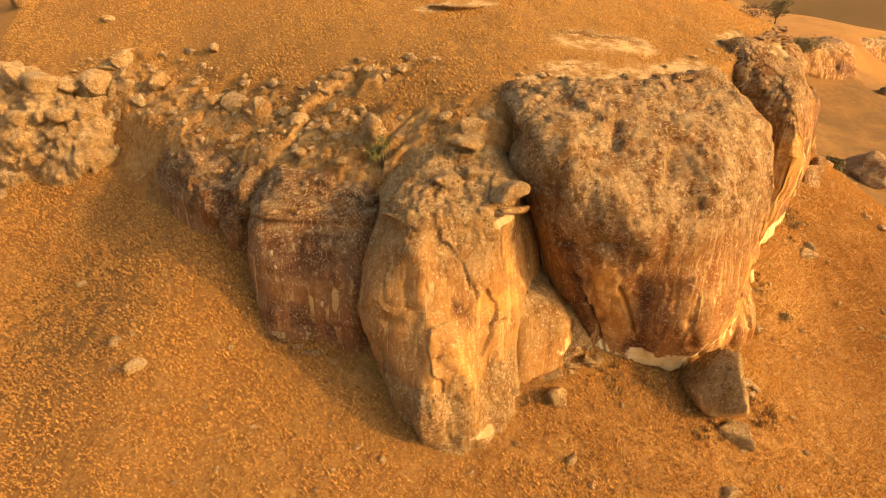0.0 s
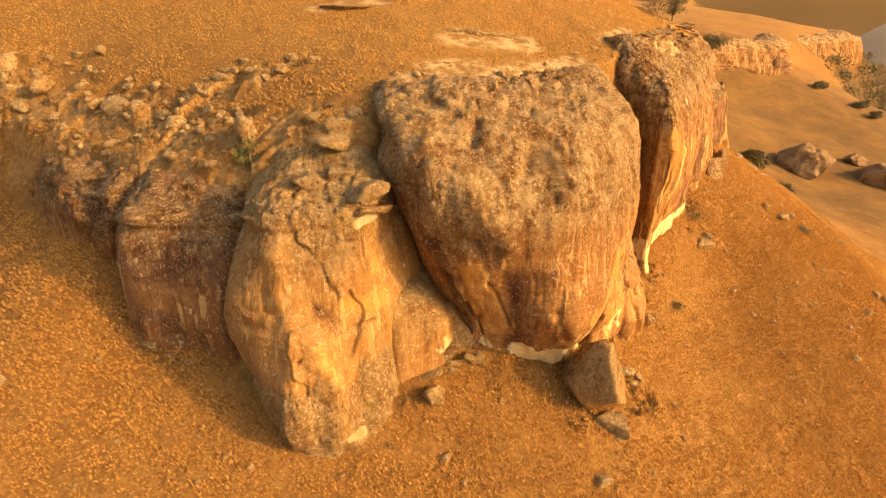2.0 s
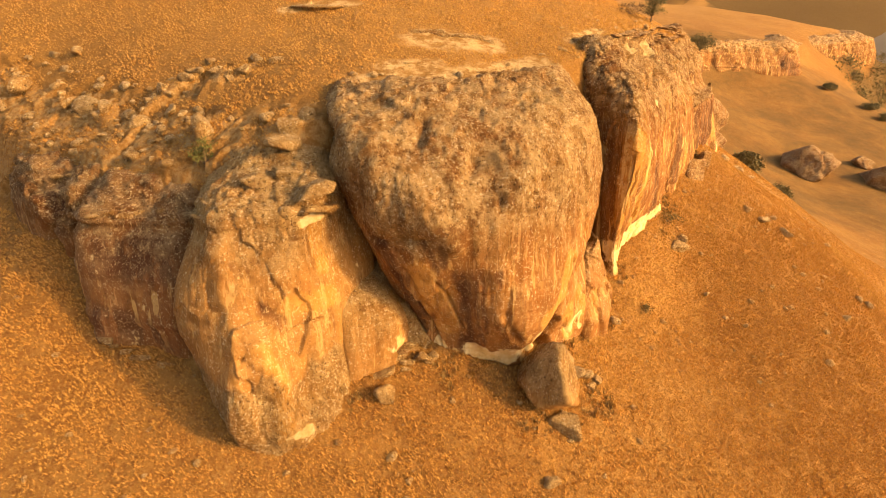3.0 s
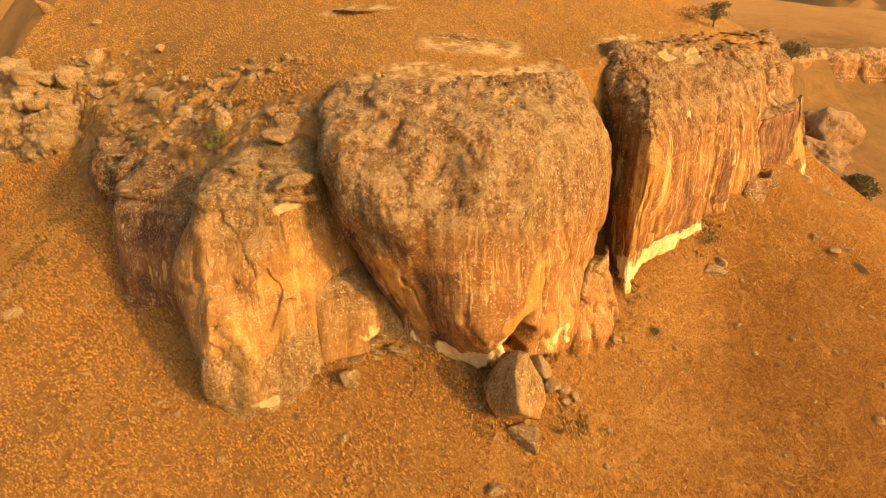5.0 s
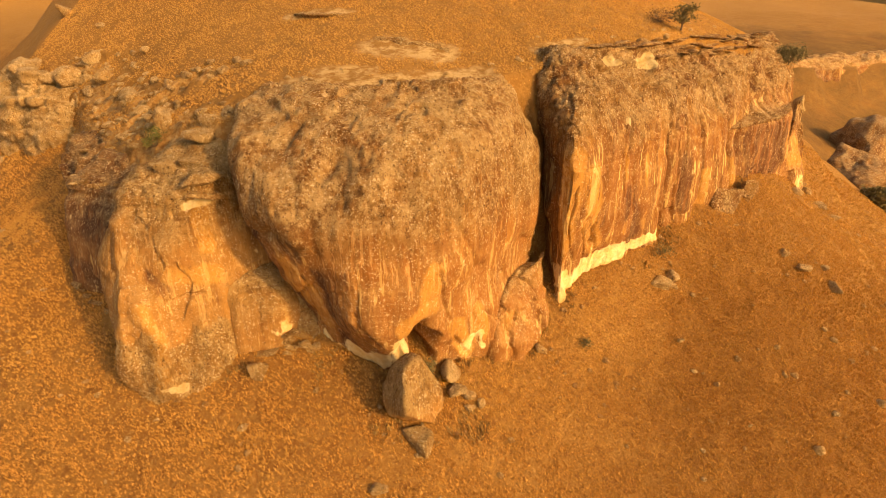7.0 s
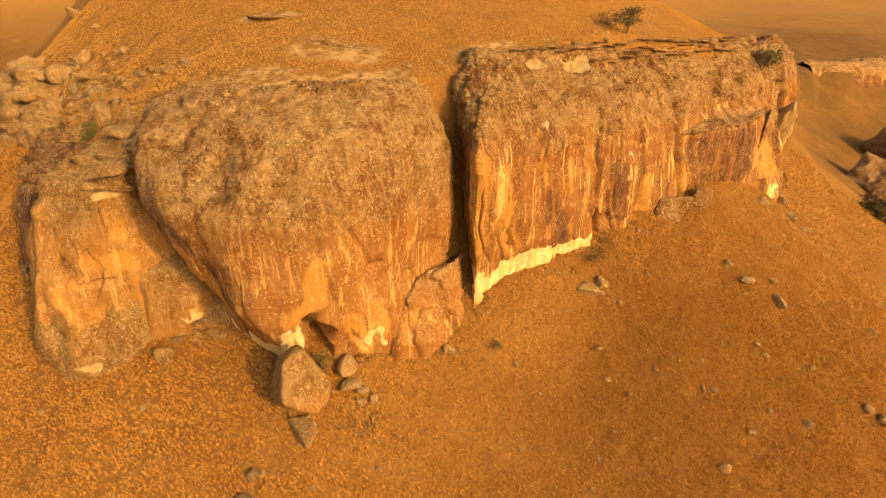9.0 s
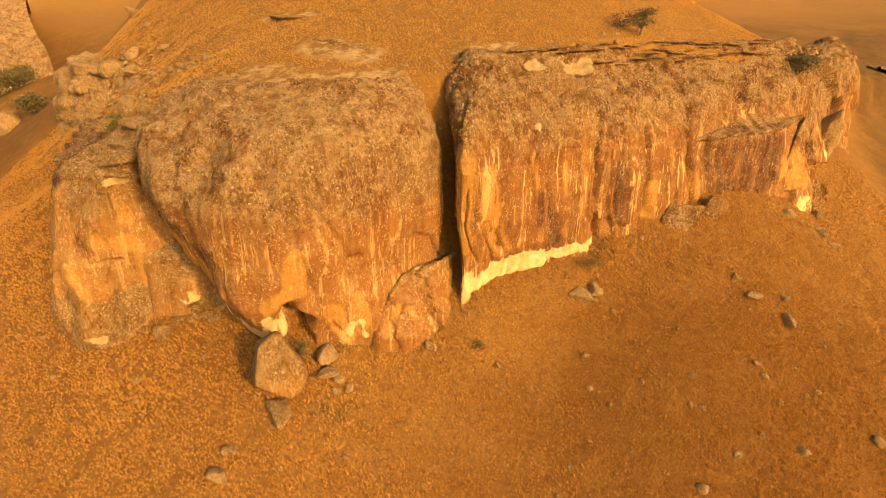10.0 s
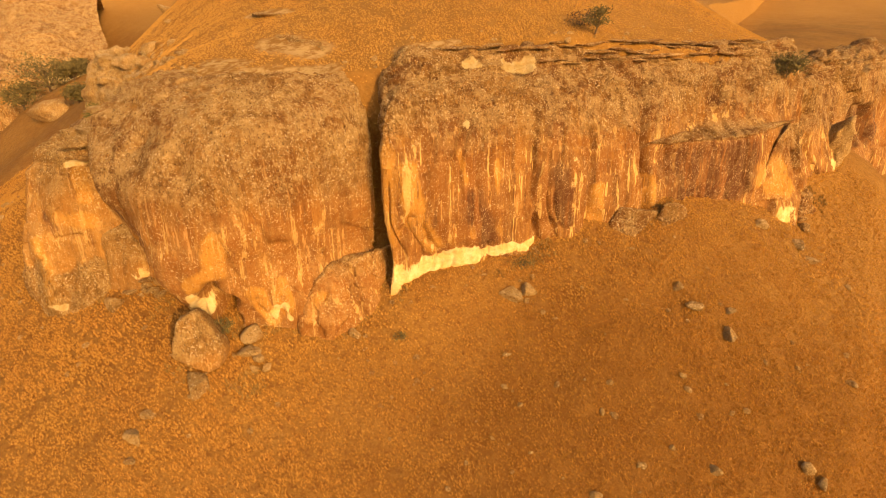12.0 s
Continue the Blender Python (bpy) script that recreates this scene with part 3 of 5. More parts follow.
nose = rock_mass("sandstone_buttress", [
    (-5.0, [(-4, 36), (-3.5, 31), (-1.5, 28.3), (1, 27.3), (4, 29), (6.5, 32), (9, 38)]),
    (-2.0, [(-5, 36), (-3.8, 31), (-1.5, 28.5), (0.8, 27.9), (3.5, 29), (6, 31.5), (8, 38)]),
    (0.5, [(-5.5, 36.5), (-4.5, 31.5), (-1.5, 28.3), (0.4, 28), (3, 29.8), (5.5, 32), (8, 38)]),
    (5.0, [(-6.4, 37), (-5.8, 32.2), (-3.0, 29.7), (0.3, 28.9), (3, 30.8), (5.5, 33), (7.5, 38)]),
    (7.5, [(-6.2, 37), (-5.4, 32.3), (-3.1, 30.3), (0.5, 30), (3, 31), (5, 33), (7.5, 38)]),
    (10.5, [(-5.3, 37), (-4.6, 33.4), (-2.5, 31.2), (1, 31.4), (3.3, 32.2), (4.7, 34), (7, 38.5)]),
    (12.2, [(-4.9, 37.5), (-4.2, 34.2), (-2.0, 32.1), (0.9, 32.5), (3.6, 32.7), (5.0, 34.3), (6.5, 38.5)]),
    (13.0, [(-4.9, 37.7), (-4.1, 34.6), (-2.0, 32.3), (0.6, 32.6), (3.6, 32.9), (5.1, 34.5), (6.5, 38.6)]),
    (13.9, [(-4.4, 38.4), (-3.6, 35.6), (-1.7, 33.6), (0.9, 34.0), (3.6, 33.7), (5.1, 35.2), (6.3, 39)]),
    (15.2, [(-3.4, 40.2), (-2.6, 38.0), (-1, 36.6), (1.2, 36.4), (3.6, 36.3), (5, 37.8), (6, 41)]),
    (16.4, [(-2.5, 43), (-2, 41), (-0.5, 39.8), (1.3, 39.2), (3.5, 39.2), (4.5, 40.5), (5, 43)]),
    (14.5, [(-2.2, 46), (-2, 44), (-0.5, 43), (1.3, 42.8), (3.5, 42.8), (4.5, 44), (5, 46)]),
], STONE_NOSE, rugged=[(12.9, 30, 0.08)], cell=0.11, rough=0.17, flute=0.08, lump=0.4, facet=(0.14, 0.26), sheer=[(2.5, 12.2)], grooves=[(0.16, 0.5, (-0.6, 28.4, 4.4), (2.0, 30.4, 5.2), (3.9, 31.8, 5.5), (5.4, 33.2, 5.8)), (0.2, 0.6, (4.6, 32.6, 4.8), (5.3, 32.8, 3.2), (5.0, 32.3, 1.8), (5.2, 31.7, 0.0), (6.0, 31.1, -1.1)), (0.1, 0.2, (0.9, 31.3, 10.4), (1.6, 30.9, 9.3), (2.4, 30.8, 8.0)),
    (0.4, 0.25, (0.5, 30.4, 7.6), (1.6, 30.3, 7.0), (2.2, 30.9, 5.9)), (0.16, 0.45, (-1.6, 27.9, 2.6), (-1.5, 27.5, 0.7)), (0.9, -0.6, (-1.2, 28.2, -1.5), (-0.7, 28.8, 3.5), (-1.0, 30.2, 7.5), (-1.6, 31.6, 11)), (0.7, -0.4, (1.5, 28.5, -1.5), (1.7, 29.3, 1.4), (0.7, 29.2, 4.9)), (0.9, 0.5, (3.2, 29.8, -1), (3.4, 30.8, 3)), (0.8, 0.35, (0.4, 28.2, -1), (0.2, 28.6, 3))],
    ochre=[(1.2, (4.6, 33.3, 11.7), (4.6, 32.9, 9.4)), (0.9, (0.7, 29.2, 4.9), (1.7, 29.3, 1.4), (1.5, 28.5, -1.5)), (1.2, (2.6, 31.2, 7.2), (5.0, 32.8, 7))], varnish_and_shade=[(0.6, (0.9, 30.3, 7.4), (2.0, 30.6, 6.2))], fresh=[(0.5, (1.8, 28.6, -1.9), (3.2, 29.2, -1.9)), (0.5, (3.6, 32.4, 12.5), (5.0, 33.9, 12.6))])
tagged(nose, "tan sandstone buttress with a cracked ledge on its head", "cliff")

low_butt = rock_mass("sandstone_bulge", [
    (-4.0, [(4, 36), (6, 32.3), (8.5, 33.2), (10.5, 34.8), (12, 38)]),
    (0.0, [(4, 36), (5.5, 32.8), (8, 33.2), (9.8, 34.4), (11.4, 38)]),
    (3.0, [(4, 36), (5.3, 33), (7.8, 33.4), (9.7, 34.6), (10.6, 38)]),
    (5.5, [(4, 36.5), (5.2, 33.5), (7, 34.4), (8.3, 36), (9, 39)]),
    (6.5, [(4.5, 38), (5.2, 36), (6.5, 37), (7.3, 38), (8, 40)]),
], STONE_NOSE, cell=0.16, lump=0.4, sheer=[(-5, 5.5)], grooves=[(0.16, 0.45, (6.2, 33.6, 5.1), (7.3, 33.7, 2.6), (7.6, 33.5, -0.1), (7.6, 33, -2)), (0.14, 0.35, (8.4, 34.1, 3), (8.8, 34, 0))], fresh=[(0.7, (7.9, 33.8, 1.4), (9.0, 34.3, 1.3), (9.3, 34.6, 1.9))])
tagged(low_butt, "low sandstone bulge leaning on the buttress", "rock")

block = rock_mass("sandstone_block", [
    (-2.0, [(-15, 42), (-14, 36.8), (-12.5, 35.6), (-9.5, 35.6), (-6, 34.5), (-4, 37)]),
    (2.3, [(-15.5, 42), (-14.2, 36), (-12.7, 34.8), (-9.8, 34.8), (-6.5, 33.6), (-4, 37)]),
    (6.0, [(-16.2, 42), (-15.6, 38), (-13.8, 35.9), (-10.4, 34.8), (-6.5, 33.8), (-4, 37)]),
    (9.4, [(-16, 43), (-15.4, 39), (-13.9, 36.9), (-10.2, 36), (-6.6, 35.2), (-4, 37.5)]),
    (10.8, [(-16, 44), (-15.2, 40), (-13.5, 38), (-10, 37), (-6.2, 36.2), (-4, 38)]),
    (11.4, [(-16.0, 44), (-15.2, 39.8), (-13.6, 37.7), (-10, 37.2), (-6.1, 36.3), (-3.5, 38)]),
    (12.2, [(-15.6, 45), (-14.7, 41), (-13.0, 39.0), (-9.8, 38.6), (-6, 37.6), (-3.5, 39)]),
    (13.6, [(-15, 47.5), (-14, 44), (-12.5, 41.8), (-9.5, 41), (-6, 40.2), (-3.5, 41.5)]),
    (12.0, [(-14, 50), (-13, 47), (-11.5, 45), (-9, 44.5), (-6, 44), (-3.5, 44.5)]),
], STONE_DARK, cell=0.14, lump=0.3, flute=0.08, rough=0.08, beds=0.3, rugged=[(11.2, 30, 0.24)], sheer=[(-3, 10.6)], varnish_and_shade=[(2.2, (-12, 35.5, 9), (-7, 34.6, 9)), (1.6, (-13, 35, 4), (-7, 33.8, 3))])
tagged(block, "dark brown rounded sandstone block with horizontal bands", "cliff")

cave_block = rock_mass("sandstone_knoll", [
    (3.5, [(-30, 54), (-27, 48.5), (-24, 45.5), (-20.5, 43), (-17, 40.5), (-15, 42)]),
    (8.7, [(-30, 54), (-26.5, 48.5), (-24, 45.8), (-20.5, 43.2), (-17.2, 40.8), (-15, 42)]),
    (10.8, [(-29.4, 54), (-26.4, 48.8), (-23.4, 45.6), (-20.3, 43.2), (-17.0, 40.8), (-14.8, 42.2)]),
    (12.6, [(-28.4, 55), (-25.4, 49.8), (-22.4, 46.9), (-19.4, 44.8), (-16.6, 42.4), (-14.8, 43.4)]),
    (13.4, [(-27, 58), (-24, 53.5), (-21, 50.5), (-18.5, 48.5), (-16, 46.5), (-14, 47)]),
    (11.0, [(-25, 62), (-22, 58), (-19, 55), (-17, 53), (-15, 51), (-13, 51)]),
# the dark zone paints shade into the square hollow
], STONE_DARK, cell=0.3, varnish_and_shade=[(1.3, (-18.7, 42.8, 11.4), (-17.8, 41.2, 9.4))], hollows=[(-18.4, 42.0, 10.2, 1.3, 1.0), (-19.2, 42.6, 7.6, 1.4, 1.4)], facet=(0.35, 0.25), sheer=[(0, 10.2)], rugged=[(10.5, 30, 0.45)])
tagged(cave_block, "weathered sandstone knoll with a square dark hollow", "cliff")

right_cliff = rock_mass("sandstone_wall", [
    (-4.0, [(29.0, 52.5), (30.3, 49.0), (31.5, 47.0), (32.5, 47.2), (35.4, 51.8), (40, 57), (43, 61), (46.5, 65), (51, 70), (56, 77), (61, 85), (64, 94)]),
    (0.0, [(29.0, 52.3), (30.0, 49.3), (31.0, 47.6), (32.0, 47.9), (34.4, 52.0), (39.2, 57.4), (42, 61), (45.7, 65), (50, 69.8), (55.2, 77.7), (60, 84.7), (63, 94)]),
    (3.5, [(29.0, 52.2), (30.0, 49.4), (30.9, 48.0), (31.9, 48.2), (34.0, 51.4), (38.8, 56.7), (41.4, 60.5), (45.2, 64.5), (49.5, 70.2), (54.3, 78), (59.3, 84.5), (62, 94)]),
    (8.0, [(28.9, 52.0), (30.0, 48.8), (31.1, 47.0), (32.1, 47.2), (34.2, 49.8), (37.9, 54.7), (40.8, 59), (45.1, 64.3), (49.2, 70.3), (54.3, 77.7), (58.5, 83.2), (61.5, 94)]),
    (12.5, [(28.7, 52.0), (30.1, 48.8), (31.3, 47.0), (32.4, 47.2), (34.3, 50.0), (37.0, 54.2), (40.3, 59.6), (44.4, 64.3), (48.4, 70.0), (53.0, 76.3), (57.6, 82.7), (61, 94)]),
    (13.5, [(28.7, 52.0), (30.0, 48.8), (31.2, 47.1), (32.3, 47.3), (34.2, 50.1), (37.1, 54.6), (40.4, 60.0), (44.3, 64.8), (48.2, 70.3), (51.8, 78.2), (56.6, 84.0), (60.8, 94)]),
    (15.0, [(28.6, 52.0), (29.9, 49.0), (31.1, 47.4), (32.1, 47.6), (34.1, 50.3), (37.2, 55.3), (40.5, 60.8), (44.2, 65.6), (48.0, 70.8), (51.2, 79.2), (55.8, 85.2), (60.5, 94)]),
    (17.0, [(28.4, 52.2), (29.7, 49.5), (30.9, 48.2), (31.9, 48.5), (34.1, 51.8), (37.5, 57.2), (40.9, 62.6), (43.8, 67.1), (46.9, 72.0), (51.3, 80.4), (55.7, 86.4), (60, 95)]),
    (18.8, [(28.0, 52.8), (29.4, 50.7), (30.7, 49.9), (31.8, 50.1), (34.0, 53.8), (37.4, 59.4), (40.8, 64.7), (43.4, 68.9), (46.2, 73.4), (51.0, 81.6), (55.4, 88), (59.4, 96)]),
    (20.4, [(27.6, 54.0), (28.7, 52.6), (29.7, 52.2), (30.8, 52.5), (33.2, 56.2), (36.5, 61.0), (40.2, 66.6), (43, 70.8), (45.9, 75.2), (50.6, 83.4), (55, 89.8), (58.6, 98)]),
    (21.3, [(27.4, 55.0), (28.4, 53.7), (29.3, 53.5), (30.4, 53.7), (33.2, 57.4), (36.6, 62.0), (40.0, 67.6), (42.8, 71.8), (45.6, 76.2), (50.2, 84.2), (54.6, 90.6), (58.2, 99)]),
    (22.3, [(27.0, 57.0), (27.8, 55.7), (28.5, 55.5), (29.6, 55.7), (32.6, 59.2), (35.9, 63.6), (39.2, 69), (42, 73.4), (45, 77.8), (49.4, 85.4), (53.8, 92), (57.2, 101)]),
    (19.0, [(26.0, 60.0), (26.8, 58.6), (27.5, 58.2), (28.6, 58.5), (31, 62), (34, 66), (37, 71), (40, 76), (43, 80), (46, 87), (50, 94), (54, 103)]),
], STONE_WALL, cell=0.17, lump=0.75, flute=0.3, rugged=[(17.6, 30, 0.26)], sheer=[(-6, 16.5)], facet=(0.16, 0.2), rib=0.3, lip=0.16, cracks=(5, 44, 1.0, 19.5), grooves=[(0.5, 1.9, (46.6, 72.9, 18.8), (48.0, 71.0, 15.5), (48.9, 70.1, 12), (49.4, 70.1, 8), (49.6, 70.1, 3)), (1.3, 0.9, (51.0, 72.6, 11.5), (51.3, 72.8, 4)), (0.35, 0.9, (40.4, 60.2, 15), (40.7, 59.2, 9), (41.4, 60.4, 3)), (0.22, 0.7, (34.1, 50.2, 12), (34.0, 50.6, 5)), (0.35, 0.9, (44.2, 65.4, 15), (44.8, 64.4, 9), (45.2, 64.4, 3.5)), (0.9, 0.7, (45.6, 64.9, 6), (45.7, 64.9, 3.5))], hollows=[(51.5, 82, 16.8, 1.8, 0.9), (54.5, 86, 16.8, 1.6, 0.8), (33.7, 57.6, 21.6, 1.1, 0.6), (37, 62, 21, 1.3, 0.7)],
    fresh=[(1.5, (30.9, 48.8, 2.6), (31.8, 49.0, 1.0), (31.6, 47.8, -1.0)), (1.4, (32.8, 50.2, 1.8), (34.2, 52.4, 2.6), (36.8, 54.4, 2.9)), (0.7, (36.8, 54.4, 2.9), (39.4, 57.1, 3.5), (41, 60.2, 3.4)), (0.5, (34.6, 50.8, 4.4), (34.6, 51.4, 2.4)), (0.8, (33.7, 58.2, 21.4), (34.0, 58.8, 20.9)), (0.9, (36.2, 61.2, 20.9), (37.2, 62.6, 20.4), (37.6, 63.2, 20.9)), (0.4, (36.2, 54.2, 16.2)), (0.7, (45.4, 64.6, 4.4), (45.7, 64.9, 3.4)), (0.9, (59.6, 84.6, 5.2), (61.5, 88, 4))],
    ochre=[(1.6, (31.6, 47.2, 14.4), (31.5, 47.4, 10), (31.4, 47.8, 6)), (1.5, (33.4, 48.3, 12.6), (33.6, 49.4, 8), (34.0, 51.4, 4.8)), (0.5, (36.0, 53.2, 14), (37.0, 54.3, 5.3)), (0.4, (38.3, 56.2, 12.8), (38.7, 56.4, 5.1)), (1.0, (45.6, 65, 9), (46, 65, 5)), (1.0, (49.8, 70.6, 9), (50.0, 70.8, 4)), (2.2, (59, 83.5, 8), (61, 89, 8))],
    varnish_and_shade=[(3.2, (52.2, 74.6, 10), (57.0, 81.6, 10)), (2.4, (52.5, 75, 7), (56.8, 81, 7)), (1.3, (40.6, 62.4, 18.3), (41.6, 62.0, 15.4)), (1.6, (36.8, 54.0, 9), (38.0, 55.2, 5)), (1.2, (42.4, 61.6, 11), (43, 62.6, 6)), (1.0, (53.0, 81.8, 18), (53.4, 81.6, 16.4))])
tagged(right_cliff, "long sandstone cliff wall with vertical streaks and cream foot", "cliff")

end_cliff = rock_mass("sandstone_headland", [
    (-5.0, [(60, 90), (65, 97), (66.5, 108), (69, 118), (72, 130), (74, 142), (77, 156)]),
    (3.0, [(59, 90), (62, 91.5), (64.5, 104), (67, 112), (70.5, 130), (73, 142), (76, 156)]),
    (8.0, [(58, 90), (61, 91.5), (62.3, 101), (64.2, 110), (68.5, 130), (72, 142), (75, 156)]),
    (13.5, [(57, 90), (60.3, 93.5), (61.6, 103), (63.7, 113), (67.2, 128), (70.5, 141), (73.5, 155)]),
    (17.0, [(55, 92), (58.8, 95), (60.8, 105), (62.6, 116), (65.6, 128), (68.4, 141), (71.4, 155)]),
    (19.0, [(53, 95), (56, 98), (58, 108), (60, 119), (63, 131), (65, 143), (68, 157)]),
    (16.5, [(49, 98), (52, 103), (54, 111), (56, 121), (59, 133), (61, 145), (64, 159)]),
], STONE_WALL, cell=0.25, lump=0.9, facet=(0.7, 0.15), rugged=[(15, 30, 0.5)], sheer=[(-6, 11.5)], grooves=[(1.2, 3.4, (62.0, 95.5, 1), (62.0, 97, 6), (61.6, 99, 11), (62.2, 103, 13)), (0.9, 1.8, (65.8, 112, 3), (64.6, 112, 9))],
    hollows=[(64.6, 114.0, 9.5, 2.2, 3.5), (67.6, 124, 8.0, 3.2, 3.5), (69.6, 133, 6.0, 4.0, 3.5)], varnish_and_shade=[(4.5, (68.0, 126, 8), (70.4, 138, 5.5))], fresh=[(1.4, (61.4, 95.6, 9), (62.0, 96.4, 6.5)), (1.2, (66.4, 109, 3.2), (66, 108, 5))], ochre=[(2.5, (61, 91, 10), (62.5, 91.5, 5))])
tagged(end_cliff, "broken sandstone headland with hollows under the rim", "cliff")

outcrop = rock_mass("sandstone_outcrop", [
    (6.0, [(-64, 72), (-55, 60), (-49, 57), (-43, 55.5), (-38, 55), (-34, 58)]),
    (12.5, [(-62, 73), (-54, 61.5), (-48.5, 58.5), (-43, 57.3), (-39, 56.8), (-35, 60)]),
    (17.0, [(-60, 75), (-53, 64), (-47.5, 60.5), (-42.5, 59.8), (-39, 60), (-36, 62)]),
    (18.5, [(-58, 78), (-52, 67), (-47, 63), (-42.5, 62), (-39, 62), (-36, 64)]),
    (16.0, [(-55, 80), (-50, 70), (-46, 67), (-42, 66), (-39, 66), (-36, 67)]),
], STONE_PALE, cell=0.25, lump=1.2, facet=(0.6, 0.25), rugged=[(5, 40, 0.5)])
tagged(outcrop, "broken tan sandstone outcrop of jumbled blocks", "rock")

far_band = rock_mass("far_cliff", [
    (-60, [(101.8, 238), (122.2, 249.9), (142.6, 268.6), (163, 277.1), (193.6, 282.2), (215.7, 289), (236.1, 319.6), (244.6, 340)]),
    (-13.1, [(100.1, 239.7), (120.5, 251.6), (142.6, 270.3), (163, 278.8), (193.6, 283.9), (214, 290.7), (234.4, 321.3), (242.9, 341.7)]),
    (-2.9, [(98.4, 239.7), (120.5, 253.3), (140.9, 272), (161.3, 280.5), (191.9, 285.6), (214, 292.4), (234.4, 323), (241.2, 343.4)]),
    (3.9, [(96.7, 241.4), (118.8, 255), (139.2, 273.7), (159.6, 282.2), (190.2, 289), (212.3, 295.8), (231, 324.7), (239.5, 345.1)]),
    (6.4, [(91.6, 246.5), (113.7, 260.1), (134.1, 278.8), (156.2, 289), (186.8, 295.8), (207.2, 302.6), (225.9, 329.8), (234.4, 350.2)]),
    (0.5, [(81.4, 255), (105.2, 272), (127.3, 290.7), (151.1, 302.6), (181.7, 309.4), (198.7, 317.9), (215.7, 341.7), (225.9, 360.4)]),
], STONE_WALL, cell=0.8, lump=1.2, crack=1.2, flute=2.2, beds=1.4, rough=0.5, coarse=3.0, rib=1.4, sheer=[(-60, 4)], rugged=[(1, 40, 0.5)], varnish_and_shade=[(6, (112, 247, -2), (118, 251, -6)), (5, (146, 275, -2), (152, 277, -6)), (5, (205, 288, -4), (210, 290, -8))])
tagged(far_band, "far sandstone cliff band under a grassy hill", "cliff")
farther = rock_mass("far_cliff", [
    (-69.2, [(236.1, 333.2), (251.4, 350.2), (275.2, 362.1), (309.2, 377.4), (344.9, 394.4), (370.4, 445.4), (387.4, 510)]),
    (-18.2, [(234.4, 333.2), (249.7, 351.9), (273.5, 363.8), (307.5, 379.1), (343.2, 396.1), (368.7, 447.1), (385.7, 510)]),
    (-4.6, [(232.7, 334.9), (248, 353.6), (271.8, 365.5), (307.5, 380.8), (341.5, 397.8), (367, 448.8), (384, 511.7)]),
    (0.5, [(231, 338.3), (246.3, 357), (270.1, 368.9), (305.8, 384.2), (339.8, 401.2), (363.6, 450.5), (380.6, 513.4)]),
    (3.1, [(224.2, 346.8), (239.5, 365.5), (265, 379.1), (300.7, 394.4), (331.3, 409.7), (353.4, 455.6), (370.4, 516.8)]),
    (-2.9, [(210.6, 360.4), (229.3, 380.8), (256.5, 396.1), (290.5, 413.1), (316, 425), (338.1, 467.5), (353.4, 523.6)]),
], STONE_WALL, cell=1.0, lump=1.5, crack=1.4, flute=2.4, beds=1.6, rough=0.6, coarse=3.6, rib=1.6, sheer=[(-70, 0)], rugged=[(-3, 40, 0.5)])
tagged(farther, "farther sandstone headland above a bushy valley", "cliff")


foot_slab = rock_mass("sandstone_slab", [
    (-4.0, [(8.5, 37), (9.5, 34.2), (11.2, 34.3), (12.8, 35.2), (13.4, 37)]),
    (0.0, [(8.4, 37), (9.2, 34.8), (10.6, 34.8), (12.2, 35.6), (12.8, 37)]),
    (2.6, [(8.2, 38), (8.8, 35.8), (9.8, 35.8), (11, 36.3), (11.6, 38)]),
    (4.4, [(8, 39), (8.4, 37), (9, 37), (9.8, 37.2), (10.5, 39)]),
    (4.0, [(8, 41), (8.4, 39), (9, 39), (9.6, 39), (10, 41)]),
], STONE_NOSE, cell=0.15, lump=0.35, flute=0.1, grooves=[(0.15, 0.4, (10, 35, 2), (10.4, 34.4, -2)), (0.15, 0.4, (11.4, 35.4, 1), (11.8, 34.8, -2))])
tagged(foot_slab, "cracked sandstone slabs wedged between buttress and dome", "rock")

cleft_rock = rock_mass("sandstone_bulge", [
    (-5.0, [(25.2, 44), (26.0, 40.0), (28.0, 40.6), (30.2, 43.2), (31.4, 46.2), (31.0, 50)]),
    (-1.5, [(25.3, 44), (26.2, 40.4), (27.9, 41.0), (29.8, 43.6), (30.9, 46.4), (30.6, 50)]),
    (0.8, [(25.6, 45), (26.3, 41.4), (27.8, 42.0), (29.2, 44.2), (30.3, 46.8), (30.2, 50)]),
    (2.8, [(26, 46), (26.8, 43.0), (28.0, 43.8), (29.0, 45.4), (29.8, 47.4), (29.8, 50)]),
    (4.2, [(26.5, 47.5), (27.2, 45.4), (28.2, 46.0), (28.9, 46.8), (29.4, 48.2), (29.4, 50)]),
    (3.6, [(27, 50), (27.4, 49), (28.0, 48.6), (28.5, 48.8), (28.9, 49.6), (28.9, 51)]),
], STONE, cell=0.16, lump=0.7, facet=(0.25, 0.4), rough=0.22, sheer=[(-8, 4.5)], grooves=[(0.18, 0.5, (27.8, 42.6, 3), (27.9, 41.8, -2)), (0.18, 0.5, (29.0, 44.6, 2.6), (29.4, 44.2, -2))], ochre=[(1.0, (27.2, 42.2, 1), (27.0, 41.4, -1))])
tagged(cleft_rock, "cracked sandstone bulges filling the foot of the cleft", "rock")

